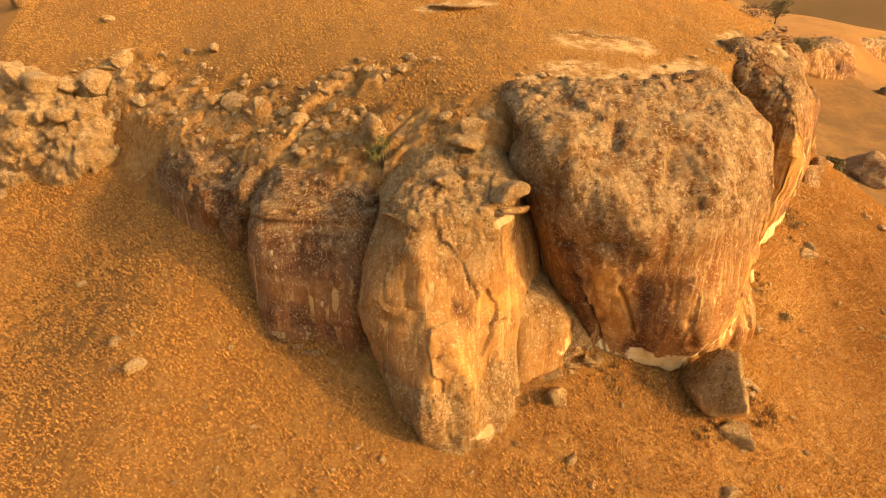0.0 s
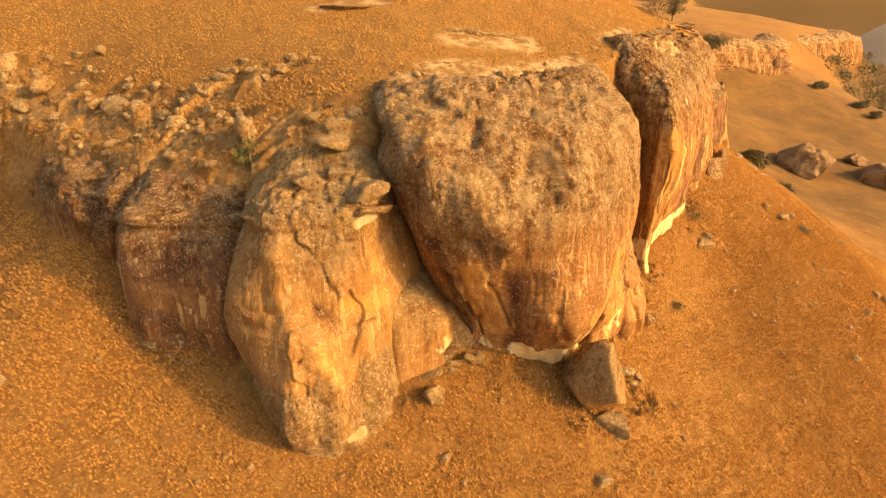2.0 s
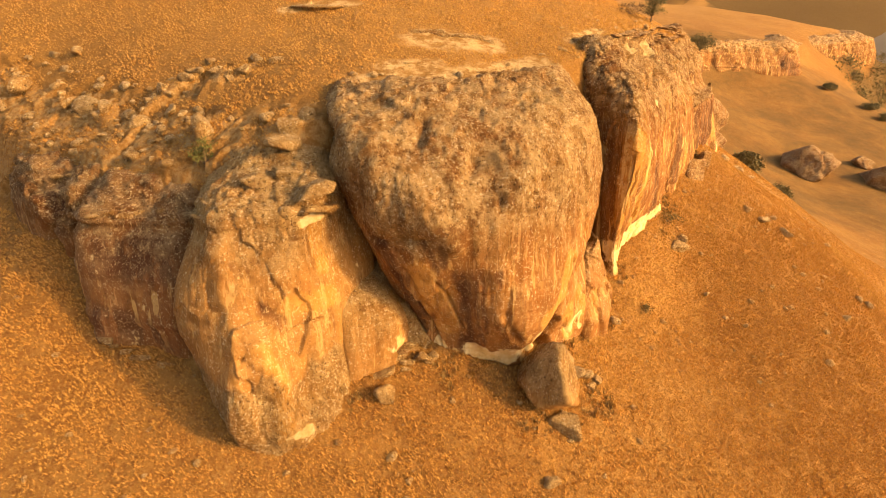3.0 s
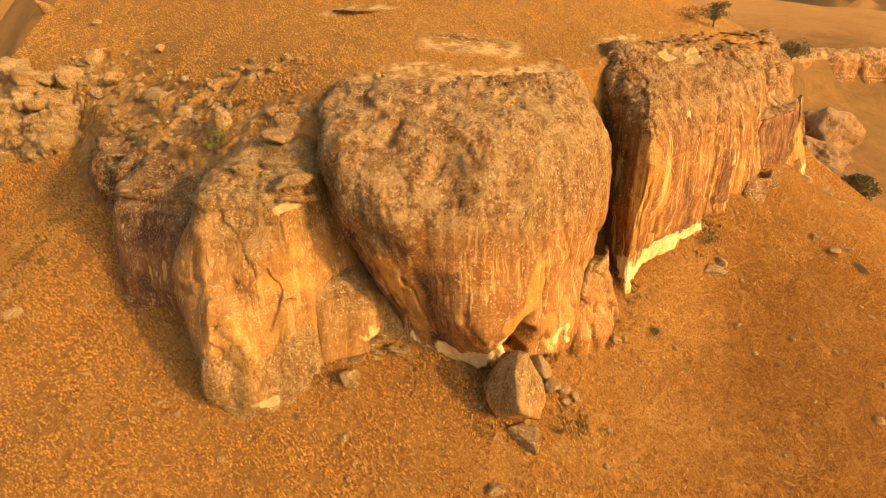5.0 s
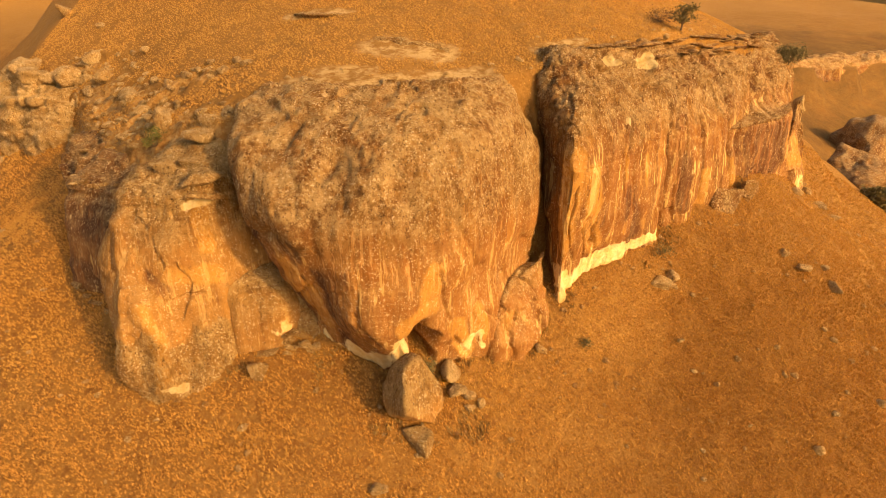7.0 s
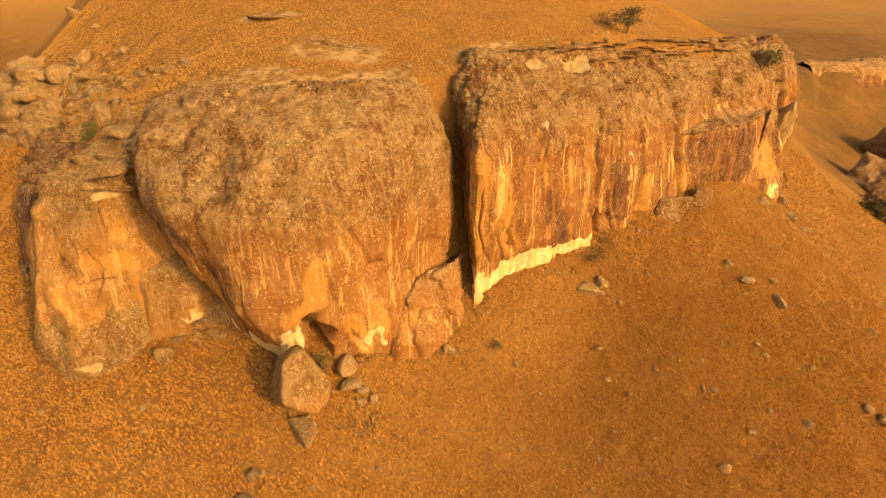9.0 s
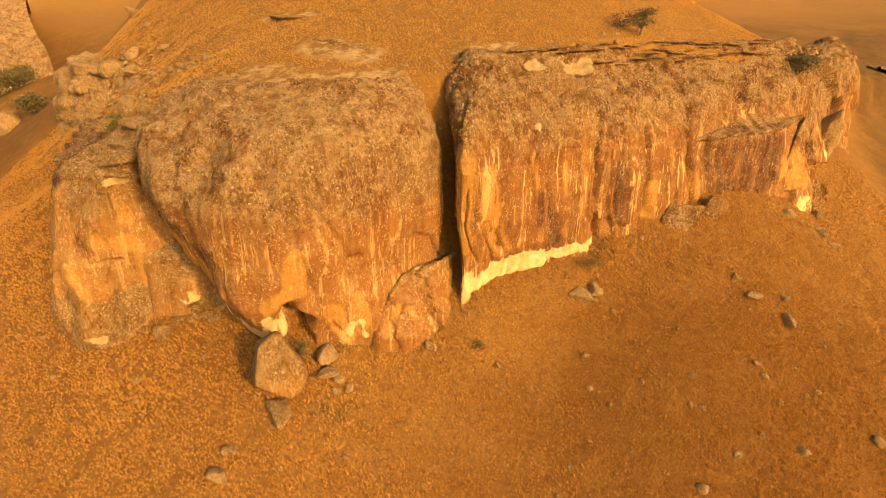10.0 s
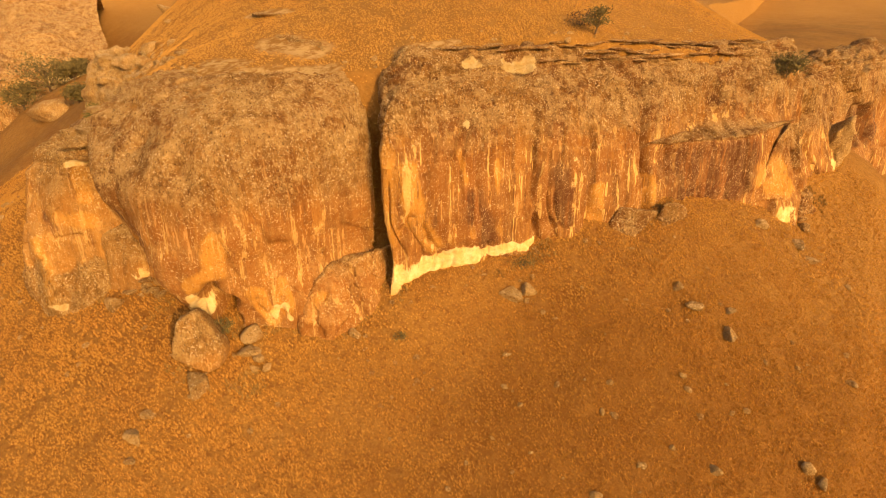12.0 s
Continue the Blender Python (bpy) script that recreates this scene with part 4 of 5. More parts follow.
# grey mountains past the valley; their haze is put into the base colour
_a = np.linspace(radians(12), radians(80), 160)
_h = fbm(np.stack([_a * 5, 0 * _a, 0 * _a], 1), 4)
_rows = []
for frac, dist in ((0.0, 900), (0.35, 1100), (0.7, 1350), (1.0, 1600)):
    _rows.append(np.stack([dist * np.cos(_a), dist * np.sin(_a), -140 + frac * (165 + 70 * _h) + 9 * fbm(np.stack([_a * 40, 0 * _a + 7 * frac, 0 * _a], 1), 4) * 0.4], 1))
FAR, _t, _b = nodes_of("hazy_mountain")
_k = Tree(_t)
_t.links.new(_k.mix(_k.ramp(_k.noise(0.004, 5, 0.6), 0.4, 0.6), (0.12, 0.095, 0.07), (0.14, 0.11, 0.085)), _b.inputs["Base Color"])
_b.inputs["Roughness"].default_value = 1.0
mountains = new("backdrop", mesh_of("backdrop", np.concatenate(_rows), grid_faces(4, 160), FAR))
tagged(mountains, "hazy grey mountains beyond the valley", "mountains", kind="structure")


# ---- loose rock ----
def part(name, me, parent, m=None, label=""):
    ob = new(name, me)
    ob.parent = parent
    if m is not None:
        ob.matrix_basis = m
    return tagged(ob, label)


def ball(sub):
    bm = bmesh.new()
    bmesh.ops.create_icosphere(bm, subdivisions=sub, radius=1.0)
    v = np.array([p.co[:] for p in bm.verts])
    f = [[p.index for p in q.verts] for q in bm.faces]
    bm.free()
    return v, f


BALLS = {k: ball(k) for k in (2, 3, 4, 5)}


def stone_mesh(name, seed, radii, mat, sub=4, cuts=11, soft=26.0, wear=0.1, flat=0.0, planes=None, sheer=None):
    """A boulder: a ball cut by planes, with worn edges and pitted faces."""
    rng = np.random.default_rng(seed)
    v, f = BALLS[sub]
    n = rng.normal(size=(cuts, 3))
    n /= np.linalg.norm(n, axis=1, keepdims=True)
    dist = rng.uniform(0.5, 0.92, cuts)
    if planes:
        n, dist = np.array([p[:3] for p in planes], float), np.array([p[3] for p in planes])
        n /= np.linalg.norm(n, axis=1, keepdims=True)
    if flat:
        n = np.vstack([n, (0, 0, 1), (0, 0, -1)])
        dist = np.append(dist, (flat, flat))
    c = np.maximum(v @ n.T, 0.02) / dist
    r = 1 / (np.sum(np.maximum(c, 0.0) ** soft, axis=1) + 0.8 ** soft) ** (1 / soft)
    size = float(np.mean(radii))
    P = v * r[:, None] * radii
    off = seed * 3.7
    d = wear * size * (fbm(P / size * 1.1 + off, 4) + 0.9 * ridged(P / size * 1.8 + off, 4) - 0.3)
    P = P + v * d[:, None]
    clean = 1 - step(sheer[0], sheer[1], P[:, 2] + 0.5 * fbm(P * 0.8 + off, 3)) if sheer else np.zeros(len(P))
    return mesh_of(name, P, f, mat, attrs={"fresh": np.zeros(len(P)), "varnish_and_shade": np.zeros(len(P)), "ochre": np.zeros(len(P)), "sheer": clean})


def boulder(x, y, radii, seed, label, turn=0, tilt=0, sink=0.3, z=None, mat=None, sub=4, name="boulder", category="rock", group="", cuts=11, flat=0.0, wear=0.1, planes=None, soft=26.0, sheer=None):
    me = stone_mesh(name, seed, radii, mat or STONE_LOOSE, sub, cuts, soft=soft, flat=flat, wear=wear, planes=planes, sheer=sheer)
    base = ground_z(x, y) if z is None else z
    ob = new(name, me)
    ob.matrix_basis = pose(x, y, base + radii[2] * (1 - 2 * sink), tilt, tilt * 0.6, turn)
    return tagged(ob, label, category, group)


# the foot of the dome
boulder(21.2, 32.7, (2.75, 2.15, 2.9), 12, "big pointed brown boulder resting at the cliff foot", turn=125, sink=0.12, sub=5, wear=0.09, soft=15.0, mat=STONE_NOSE, sheer=(-1.2, 0.6),
        planes=[(-0.3, 0.9, 0.3, 0.78), (-0.85, -0.4, 0.35, 0.74), (0.5, -0.7, 0.5, 0.78), (0.75, 0.45, 0.5, 0.76), (0.2, 0.3, 0.92, 0.95), (0, 0, -1, 0.85), (-0.6, 0.3, -0.7, 0.8), (0.3, 0.6, -0.7, 0.82)])
boulder(22.7, 31.2, (1.5, 1.2, 0.8), 5, "wedge of grey sandstone below the big boulder", turn=-30, tilt=14, sink=0.35, sub=4, soft=50.0, mat=STONE_LOOSE,
        planes=[(-0.8, 0.5, 0.1, 0.6), (0.85, 0.4, 0.1, 0.6), (0.05, -0.95, 0.2, 0.7), (0, 0.1, 1, 0.6), (0, 0, -1, 0.7), (0, 1, 0, 0.6)])
for x, y, r, sd in ((24.3, 35.4, (1.0, 0.7, 0.6), 31), (23.6, 36.9, (1.3, 0.8, 0.6), 32), (25.3, 35.9, (0.6, 0.5, 0.4), 33), (25.6, 34.9, (0.5, 0.35, 0.35), 34)):
    boulder(x, y, r, sd, "broken slab of tan sandstone beside the big boulder", turn=sd * 37, tilt=12, sink=0.2, cuts=7, sub=4, soft=60.0, wear=0.07, mat=STONE_PALE, group="slabs by the big boulder")

SLOPE = [(41.4, 54.6, 1.4), (42.5, 55.9, 1.2), (60.4, 63.3, 1.3), (59.8, 65.6, 0.7), (55.0, 64.3, 0.9), (56.7, 63.3, 1.0), (57.9, 56.9, 0.5), (58.6, 56.1, 0.45), (60.0, 80.4, 1.2), (64.1, 83.2, 1.4), (65.6, 81.8, 1.1), (69.9, 83.1, 0.7),
         (62.4, 51.9, 0.8), (68.9, 57.7, 0.9), (70.1, 57.4, 0.9), (43.3, 50.3, 0.5), (57.1, 48.3, 0.4), (21.2, 25.5, 1.1), (20.8, 27.2, 0.85), (22.2, 24.4, 0.7), (27.6, 41.6, 0.95), (26.4, 40.6, 0.7), (71.3, 68.6, 0.65), (9.2, 27.8, 0.6), (10.1, 25.4, 0.38),
         (55.0, 44.2, 0.7), (46.6, 47.1, 0.48), (44.6, 47.8, 0.42), (-33.0, 42.8, 0.7), (-23.2, 32.4, 1.1), (-25.4, 34.2, 0.7), (26.3, 35.8, 0.6), (30.4, 43.2, 0.8), (25.0, 28.2, 0.32), (8.4, 31.4, 1.35)]
for i, (x, y, r) in enumerate(SLOPE):
    boulder(x, y, (r * 0.85, r * 0.65, r * 0.55), 100 + i, "weathered boulder lying in the dry grass slope", turn=i * 73, tilt=(i * 29) % 25 - 12, sink=0.36, sub=4 if r > 0.9 else 3, soft=50.0, mat=STONE_PALE, group="boulders on the slope")

# stones on the hill over the cliff
HILL = [(-0.8, 49.5, 0.75), (-3.6, 49.4, 0.95), (-5.1, 49.2, 0.8), (-7.8, 53.0, 0.75), (-9.3, 52.2, 0.6), (-36.8, 65.2, 1.9), (-41.6, 71.6, 1.1), (-34.9, 61.7, 1.7), (-31.0, 60.6, 1.5),
        (-25.1, 62.4, 0.8), (-33.0, 59.3, 1.2), (-12.8, 46.9, 1.0), (-14.4, 49.4, 1.2), (-9.8, 47.1, 1.0), (-20.0, 53.3, 1.6), (-22.5, 54.5, 1.2), (-17.2, 51.0, 1.1), (-28.5, 63.6, 0.7), (-38.5, 64.2, 1.0), (-11.5, 50.5, 0.9), (-58.6, 81.4, 2.2)]
for i, (x, y, r) in enumerate(HILL):
    boulder(x, y, (r * 0.95, r * 0.7, r * 0.6), 200 + i, "pale rounded boulder half sunk in hillside grass", turn=i * 51, tilt=(i * 17) % 20 - 10, sink=0.42, sub=4 if r > 0.9 else 3, mat=STONE_PALE, group="boulders on the hill")
for x, y, z, r, sd in ((2.2, 39.4, 17.6, (1.4, 1.1, 0.9), 301), (1.7, 38.2, 16.9, (1.3, 1.0, 0.8), 302), (3.4, 40.2, 18.3, (0.5, 0.6, 0.9), 303), (0.4, 35.3, 14.9, (1.3, 1.1, 0.9), 304),
                       (4.3, 34.2, 14.7, (1.75, 1.2, 0.75), 305), (-5.2, 42.2, 16.9, (1.0, 0.9, 1.3), 306), (3.1, 37.9, 16.0, (0.7, 0.6, 0.6), 307), (2.3, 36.4, 15.3, (1.9, 1.4, 0.7), 308), (-1.2, 34.2, 14.2, (0.6, 0.4, 0.25), 309)):
    boulder(x, y, r, sd, "rounded tan boulder perched above the cliff", turn=sd * 61, sink=0.35, z=z - 0.5, mat=STONE_PALE, group="perched boulders")

for i in range(6):
    boulder(11.7 + 1.35 * i, 53.9 + 0.25 * math.sin(2.1 * i), (1.0, 0.5, 0.42), 270 + i, "weathered sandstone edge above a bare hill patch", turn=(i * 37) % 30 - 12, sink=0.66, sub=4, cuts=9, flat=0.8, wear=0.14, mat=STONE_NOSE, group="stones of the bare patch")

# scree of small stones, three shapes shared by many
_rs = random.Random(4)
SMALL = [stone_mesh("stone", 400 + i, (1.0, 0.75, 0.6), STONE_LOOSE, 2, 8) for i in range(4)]


PALE_SMALL = [stone_mesh("stone", 410 + i, (1.0, 0.8, 0.6), STONE_PALE, 3, 8) for i in range(4)]


def scatter(n, box, size, label, group, keep=lambda x, y: True, shapes=SMALL):
    made = 0
    while made < n:
        x, y = _rs.uniform(box[0], box[1]), _rs.uniform(box[2], box[3])
        if not keep(x, y):
            continue
        s = _rs.uniform(*size) * _rs.uniform(0.6, 1.2)
        ob = new("stone", shapes[_rs.randrange(4)])
        ob.matrix_basis = pose(x, y, ground_z(x, y) + 0.02 * s, _rs.uniform(-20, 20), _rs.uniform(-20, 20), _rs.uniform(0, 360)) @ Matrix.Scale(s, 4)
        tagged(ob, label, "stone", group)
        made += 1


def gap(x, y):
    return float(rim_distance(np.array([x]), np.array([y]))[0])


scatter(90, (28, 76, 38, 72), (0.12, 0.4), "small stone scattered in the dry grass", "stones on the slope", lambda x, y: -26 < gap(x, y) < -4)
scatter(60, (-32, 30, 22, 38), (0.12, 0.35), "small stone scattered in the dry grass", "stones on the slope", lambda x, y: -16 < gap(x, y) < -4)
scatter(190, (-44, 2, 40, 68), (0.15, 0.7), "grey stone lying on the broken hillside", "stones above the cliff", lambda x, y: gap(x, y) > 0.5 and float(rocky(np.array([x]), np.array([y]))[0]) > 0.3, PALE_SMALL)
scatter(50, (3, 58, 44, 95), (0.12, 0.45), "pale stone along the cliff rim", "stones on the rim", lambda x, y: 1.0 < gap(x, y) < 7, PALE_SMALL)


# ---- ledges and flakes that belong to the cliffs ----
SLABS = [stone_mesh("ledge_stone", 500 + i, (1.0, 0.7, 0.42), STONE_NOSE, 3, 9, flat=0.8, wear=0.08) for i in range(5)]


def ledge(parent, line, step_m, size, z_shift=0.0, spread=0.3, seed=0, name="ledge_stone", shapes=SLABS, tilt=10, twist=25):
    """Slabs laid along a line of places."""
    r = random.Random(seed)
    L = np.array(line, float)
    seg = np.linalg.norm(np.diff(L, axis=0), axis=1)
    run, total = 0.0, seg.sum()
    while run < total:
        k, rest = 0, run
        while k < len(seg) - 1 and rest > seg[k]:
            rest -= seg[k]
            k += 1
        p = L[k] + (L[k + 1] - L[k]) * rest / seg[k]
        way = math.degrees(math.atan2(*(L[k + 1] - L[k])[1::-1]))
        s = size * r.uniform(0.6, 1.35)
        m = pose(p[0] + r.uniform(-spread, spread), p[1] + r.uniform(-spread, spread), p[2] + z_shift + r.uniform(-0.25, 0.25), r.uniform(-tilt, tilt), r.uniform(-tilt, tilt), way + r.uniform(-twist, twist))
        part(name, shapes[r.randrange(len(shapes))], parent, m @ Matrix.Diagonal((s * r.uniform(0.8, 1.4), s, s * r.uniform(0.7, 1.2), 1)))
        run += step_m * s * r.uniform(0.7, 1.3)


ledge(nose, [(-4.4, 35.4, 12.8), (-2.2, 32.8, 12.8), (0.4, 32.8, 13.1), (3.8, 33.0, 13.3), (5.3, 34.8, 13.4)], 1.3, 0.8, seed=1)
ledge(nose, [(-3.4, 36.2, 13.6), (-1.2, 34.4, 13.7), (1.3, 33.8, 13.7), (4.0, 34.4, 14.1)], 1.6, 0.7, seed=2, spread=0.5)
ledge(block, [(-15.3, 40.0, 11.3), (-13.6, 37.6, 11.5), (-10, 37.6, 11.6), (-6.2, 36.8, 11.8)], 2.6, 0.62, seed=3)
ledge(block, [(-12.9, 34.5, 2.3), (-11.3, 34.2, 1.7), (-9.0, 33.9, 1.3), (-7.6, 33.3, 1.0)], 1.7, 0.55, seed=5)
ledge(cave_block, [(-26.5, 50, 12.0), (-22.5, 47, 12.6), (-18.5, 44.6, 12.6), (-16, 42.8, 12.4)], 3.0, 0.7, seed=6, spread=0.6)
ledge(main, [(6.5, 41, 20.0), (11, 40.6, 20.5), (16, 42.0, 20.7), (20, 44.5, 20.6), (23, 48.5, 20.6)], 2.6, 0.38, seed=7, spread=0.9, z_shift=-0.12)
ledge(low_butt, [(8.8, 33.7, -0.6), (10.2, 34.0, -0.2), (11.6, 34.4, 0.2), (12.4, 34.8, -0.2)], 1.1, 0.75, seed=22, spread=0.4, name="foot_block", shapes=SLABS)
ledge(low_butt, [(9.2, 34.3, 0.6), (10.6, 35.0, 1.2)], 1.0, 0.8, seed=23, spread=0.3, name="foot_block", shapes=SLABS)
ledge(low_butt, [(5.8, 32.4, -2.2), (7.4, 32.7, -1.8), (9.0, 33.6, -1.4)], 1.6, 0.6, seed=21, name="foot_block", shapes=SLABS)
RIM_SLABS = [stone_mesh("rim_slab", 520 + i, (1.9, 0.8, 0.26), STONE_WALL, 4, 9, soft=40.0, flat=0.8, wear=0.06) for i in range(4)]
RIM_ROWS = (
    [(38.6, 65.0, 21.1), (40.0, 67.2, 21.1), (42.9, 71.4, 21.1), (45.7, 75.8, 21.0), (50.4, 83.8, 20.9), (54.8, 90.3, 20.9)],
    [(38.2, 65.8, 21.8), (39.7, 68.2, 21.8), (42.4, 72.5, 21.8), (45.3, 76.9, 21.7), (49.8, 84.8, 21.7), (54.2, 91.3, 21.5)],
    [(29.4, 55.0, 22.2), (33.2, 58.8, 22.5), (36.5, 63.2, 22.6), (39.8, 68.6, 22.6), (42.6, 73.0, 22.6), (45.6, 77.4, 22.5), (50.0, 85.0, 22.2), (54.4, 91.6, 22.0)])
for k, row in enumerate(RIM_ROWS):
    ledge(right_cliff, row, 2.6, 0.72, seed=60 + k, spread=0.35, name="rim_slab", shapes=RIM_SLABS, tilt=5, twist=9)
ledge(end_cliff, [(58, 94, 19), (60, 104, 19.3), (62.6, 116, 18.8), (65.5, 127, 18)], 2.2, 0.6, seed=12, spread=0.8)
ledge(end_cliff, [(63.5, 90, 1.2), (66, 94, -1.5), (67.5, 91, -3.2), (66.5, 88, -3)], 1.6, 1.1, seed=13, spread=0.9)

for nm, x, y, z, r, sd, turn, tilt, mt in (("pillar", 65.0, 110.2, 6.6, (1.9, 2.2, 5.2), 577, 20, 6, STONE_PALE),
                                       ("leaning_slab", 63.0, 93.8, 2.4, (1.5, 2.4, 3.6), 575, -20, 10, STONE_WALL)):
    part(nm, stone_mesh(nm, sd, r, mt, 5, 14, soft=60.0, wear=0.22), end_cliff, pose(x, y, z, tilt, 0, turn))
slab = rock_mass("leaning_slab", [
    (0.0, [(57.0, 84.5), (57.4, 82.2), (60.4, 84.8), (63.0, 88.2), (63.5, 91.5)]),
    (4.0, [(57.2, 85.0), (57.6, 82.6), (60.2, 85.2), (62.5, 88.4), (63.0, 91.5)]),
    (8.0, [(58.0, 86.2), (58.5, 84.4), (59.9, 86.2), (61.4, 88.9), (62.0, 91.5)]),
    (11.5, [(59.0, 87.6), (59.3, 86.4), (60.0, 87.8), (60.7, 89.8), (61.2, 91.5)]),
    (13.2, [(59.8, 89.6), (59.9, 89.0), (60.2, 89.4), (60.4, 90.2), (60.6, 91.5)]),
], STONE_WALL, cell=0.15, lump=0.5, flute=0.2, rough=0.14, facet=(0.3, 0.35), sheer=[(-2, 10.5)], ochre=[(1.8, (60.4, 85, 6.5), (61.4, 87.6, 6), (60, 86, 9))], fresh=[(1.5, (62.0, 85.8, 2.8), (63.8, 87.8, 2.4)), (0.8, (58.2, 82.0, 4.4))])
slab.parent = end_cliff
for x, y, z, r, sd, turn in ((48.9, 68.1, 5.0, (2.3, 1.4, 1.7), 581, 48), (51.6, 71.0, 5.1, (1.9, 1.2, 1.3), 582, 50)):
    part("foot_block", stone_mesh("foot_block", sd, r, STONE_WALL, 4, 9, wear=0.08), right_cliff, pose(x, y, z, 4, -6, turn))

BLOCKS = [stone_mesh("block", 540 + i, (1.05, 0.85, 0.8), STONE_PALE, 4, 10, soft=40.0, wear=0.07) for i in range(5)]
ledge(outcrop, [(-53, 62, 12), (-48.5, 58, 10), (-43, 56.5, 11), (-38.5, 56.5, 12)], 1.9, 1.6, seed=14, spread=0.9, name="block", shapes=BLOCKS)
ledge(outcrop, [(-54, 63, 15), (-48, 59.5, 14.5), (-43, 58.5, 15), (-38, 58.5, 15)], 1.9, 1.6, seed=15, spread=0.9, name="block", shapes=BLOCKS)
ledge(outcrop, [(-52, 65, 18.2), (-47, 62, 18.5), (-42.5, 61, 17.5), (-38, 61, 17.5)], 1.7, 1.6, seed=16, spread=0.9, name="block", shapes=BLOCKS)

# a low scarp on the hill
scarp = rock_mass("rock_scarp", [
    (24.3, [(-1.5, 60.6), (0.5, 59.6), (2.5, 59.6), (4.5, 60.4)]),
    (25.1, [(-1.5, 60.8), (0.5, 59.9), (2.5, 59.9), (4.5, 60.6)]),
    (25.6, [(-1.5, 60.5), (0.5, 59.4), (2.5, 59.4), (4.5, 60.3)]),
    (25.7, [(-1.3, 61.4), (0.5, 60.9), (2.5, 60.9), (4.3, 61.4)]),
    (25.0, [(-1.0, 63), (0.5, 63), (2.5, 63), (4.0, 63)]),
], STONE_LOOSE, cell=0.15, lump=0.15, rough=0.06, crack=0.1)
tagged(scarp, "low dark-edged sandstone scarp in the hilltop grass", "rock")

far_slab = rock_mass("slab_hill", [
    (-24.0, [(-165, 20), (-152, 42), (-142, 64), (-131, 88), (-123, 97)]),
    (4.0, [(-166, 20), (-153, 42), (-143, 64), (-132, 88), (-124, 97)]),
    (7.5, [(-168, 20), (-155, 42), (-145, 64), (-134, 89), (-126, 98)]),
    (15.0, [(-184, 28), (-172, 50), (-162, 72), (-151, 95), (-143, 106)]),
    (24.0, [(-208, 40), (-196, 62), (-186, 82), (-176, 104), (-167, 116)]),
    (32.0, [(-236, 55), (-223, 76), (-212, 96), (-202, 118), (-193, 130)]),
    (24.0, [(-262, 70), (-248, 92), (-236, 110), (-226, 130), (-216, 142)]),
], STONE, cell=0.8, lump=1.6, crack=1.2, rough=0.4, facet=(1.2, 0.06), grooves=[(3.0, 2.2, (-140, 78, 6), (-170, 88, 18), (-200, 100, 30)), (1.6, 1.6, (-130, 90, 5), (-150, 100, 15)), (2.4, 2.0, (-148, 55, 6), (-175, 64, 17), (-215, 84, 30))], fresh=[(2.6, (-137, 82, 5.4), (-129, 92, 6.6))])
tagged(far_slab, "far grey sandstone slab hill with a cream foot", "cliff")
boulder(-92, 66, (7.0, 5.0, 4.5), 611, "rounded reddish boulder in the side valley", turn=30, sink=0.4, sub=5, cuts=12, wear=0.15)
far_rock_label = "large weathered boulder in the valley below"
for x, y, r, sd in ((160, 192, (15, 9.5, 10), 601), (193, 184, (14, 10, 9), 602), (191, 203, (4.5, 3.4, 3.2), 603), (118, 203, (13, 9, 8.5), 604), (104, 172, (10, 8, 7.0), 605), (97, 151, (6, 4, 3.4), 606)):
    boulder(x, y, r, sd, far_rock_label, turn=sd * 40, sink=0.36, sub=5, cuts=14, wear=0.2, mat=STONE_DARK, group="valley boulders")


# ---- plants ----
def leaf_material(name, a, b):
    m, t, bs = nodes_of(name)
    k = Tree(t)
    t.links.new(k.mix(k.island, a, b), bs.inputs["Base Color"])
    bs.inputs["Roughness"].default_value = 0.8
    return m


LEAF_DARK = leaf_material("dark_leaf", (0.085, 0.07, 0.024), (0.17, 0.13, 0.044))
LEAF_GREEN = leaf_material("green_leaf", (0.08, 0.085, 0.016), (0.16, 0.14, 0.03))
BARK = leaf_material("bark", (0.08, 0.045, 0.022), (0.15, 0.085, 0.04))


def limb(points, radii, sides=6):
    v, f = [], []
    for i, (p, r) in enumerate(zip(points, radii)):
        for k in range(sides):
            a = 2 * math.pi * k / sides
            v.append((p[0] + r * math.cos(a), p[1] + r * math.sin(a), p[2]))
        if i:
            for k in range(sides):
                n = (k + 1) % sides
                f.append(((i - 1) * sides + k, (i - 1) * sides + n, i * sides + n, i * sides + k))
    return v, f


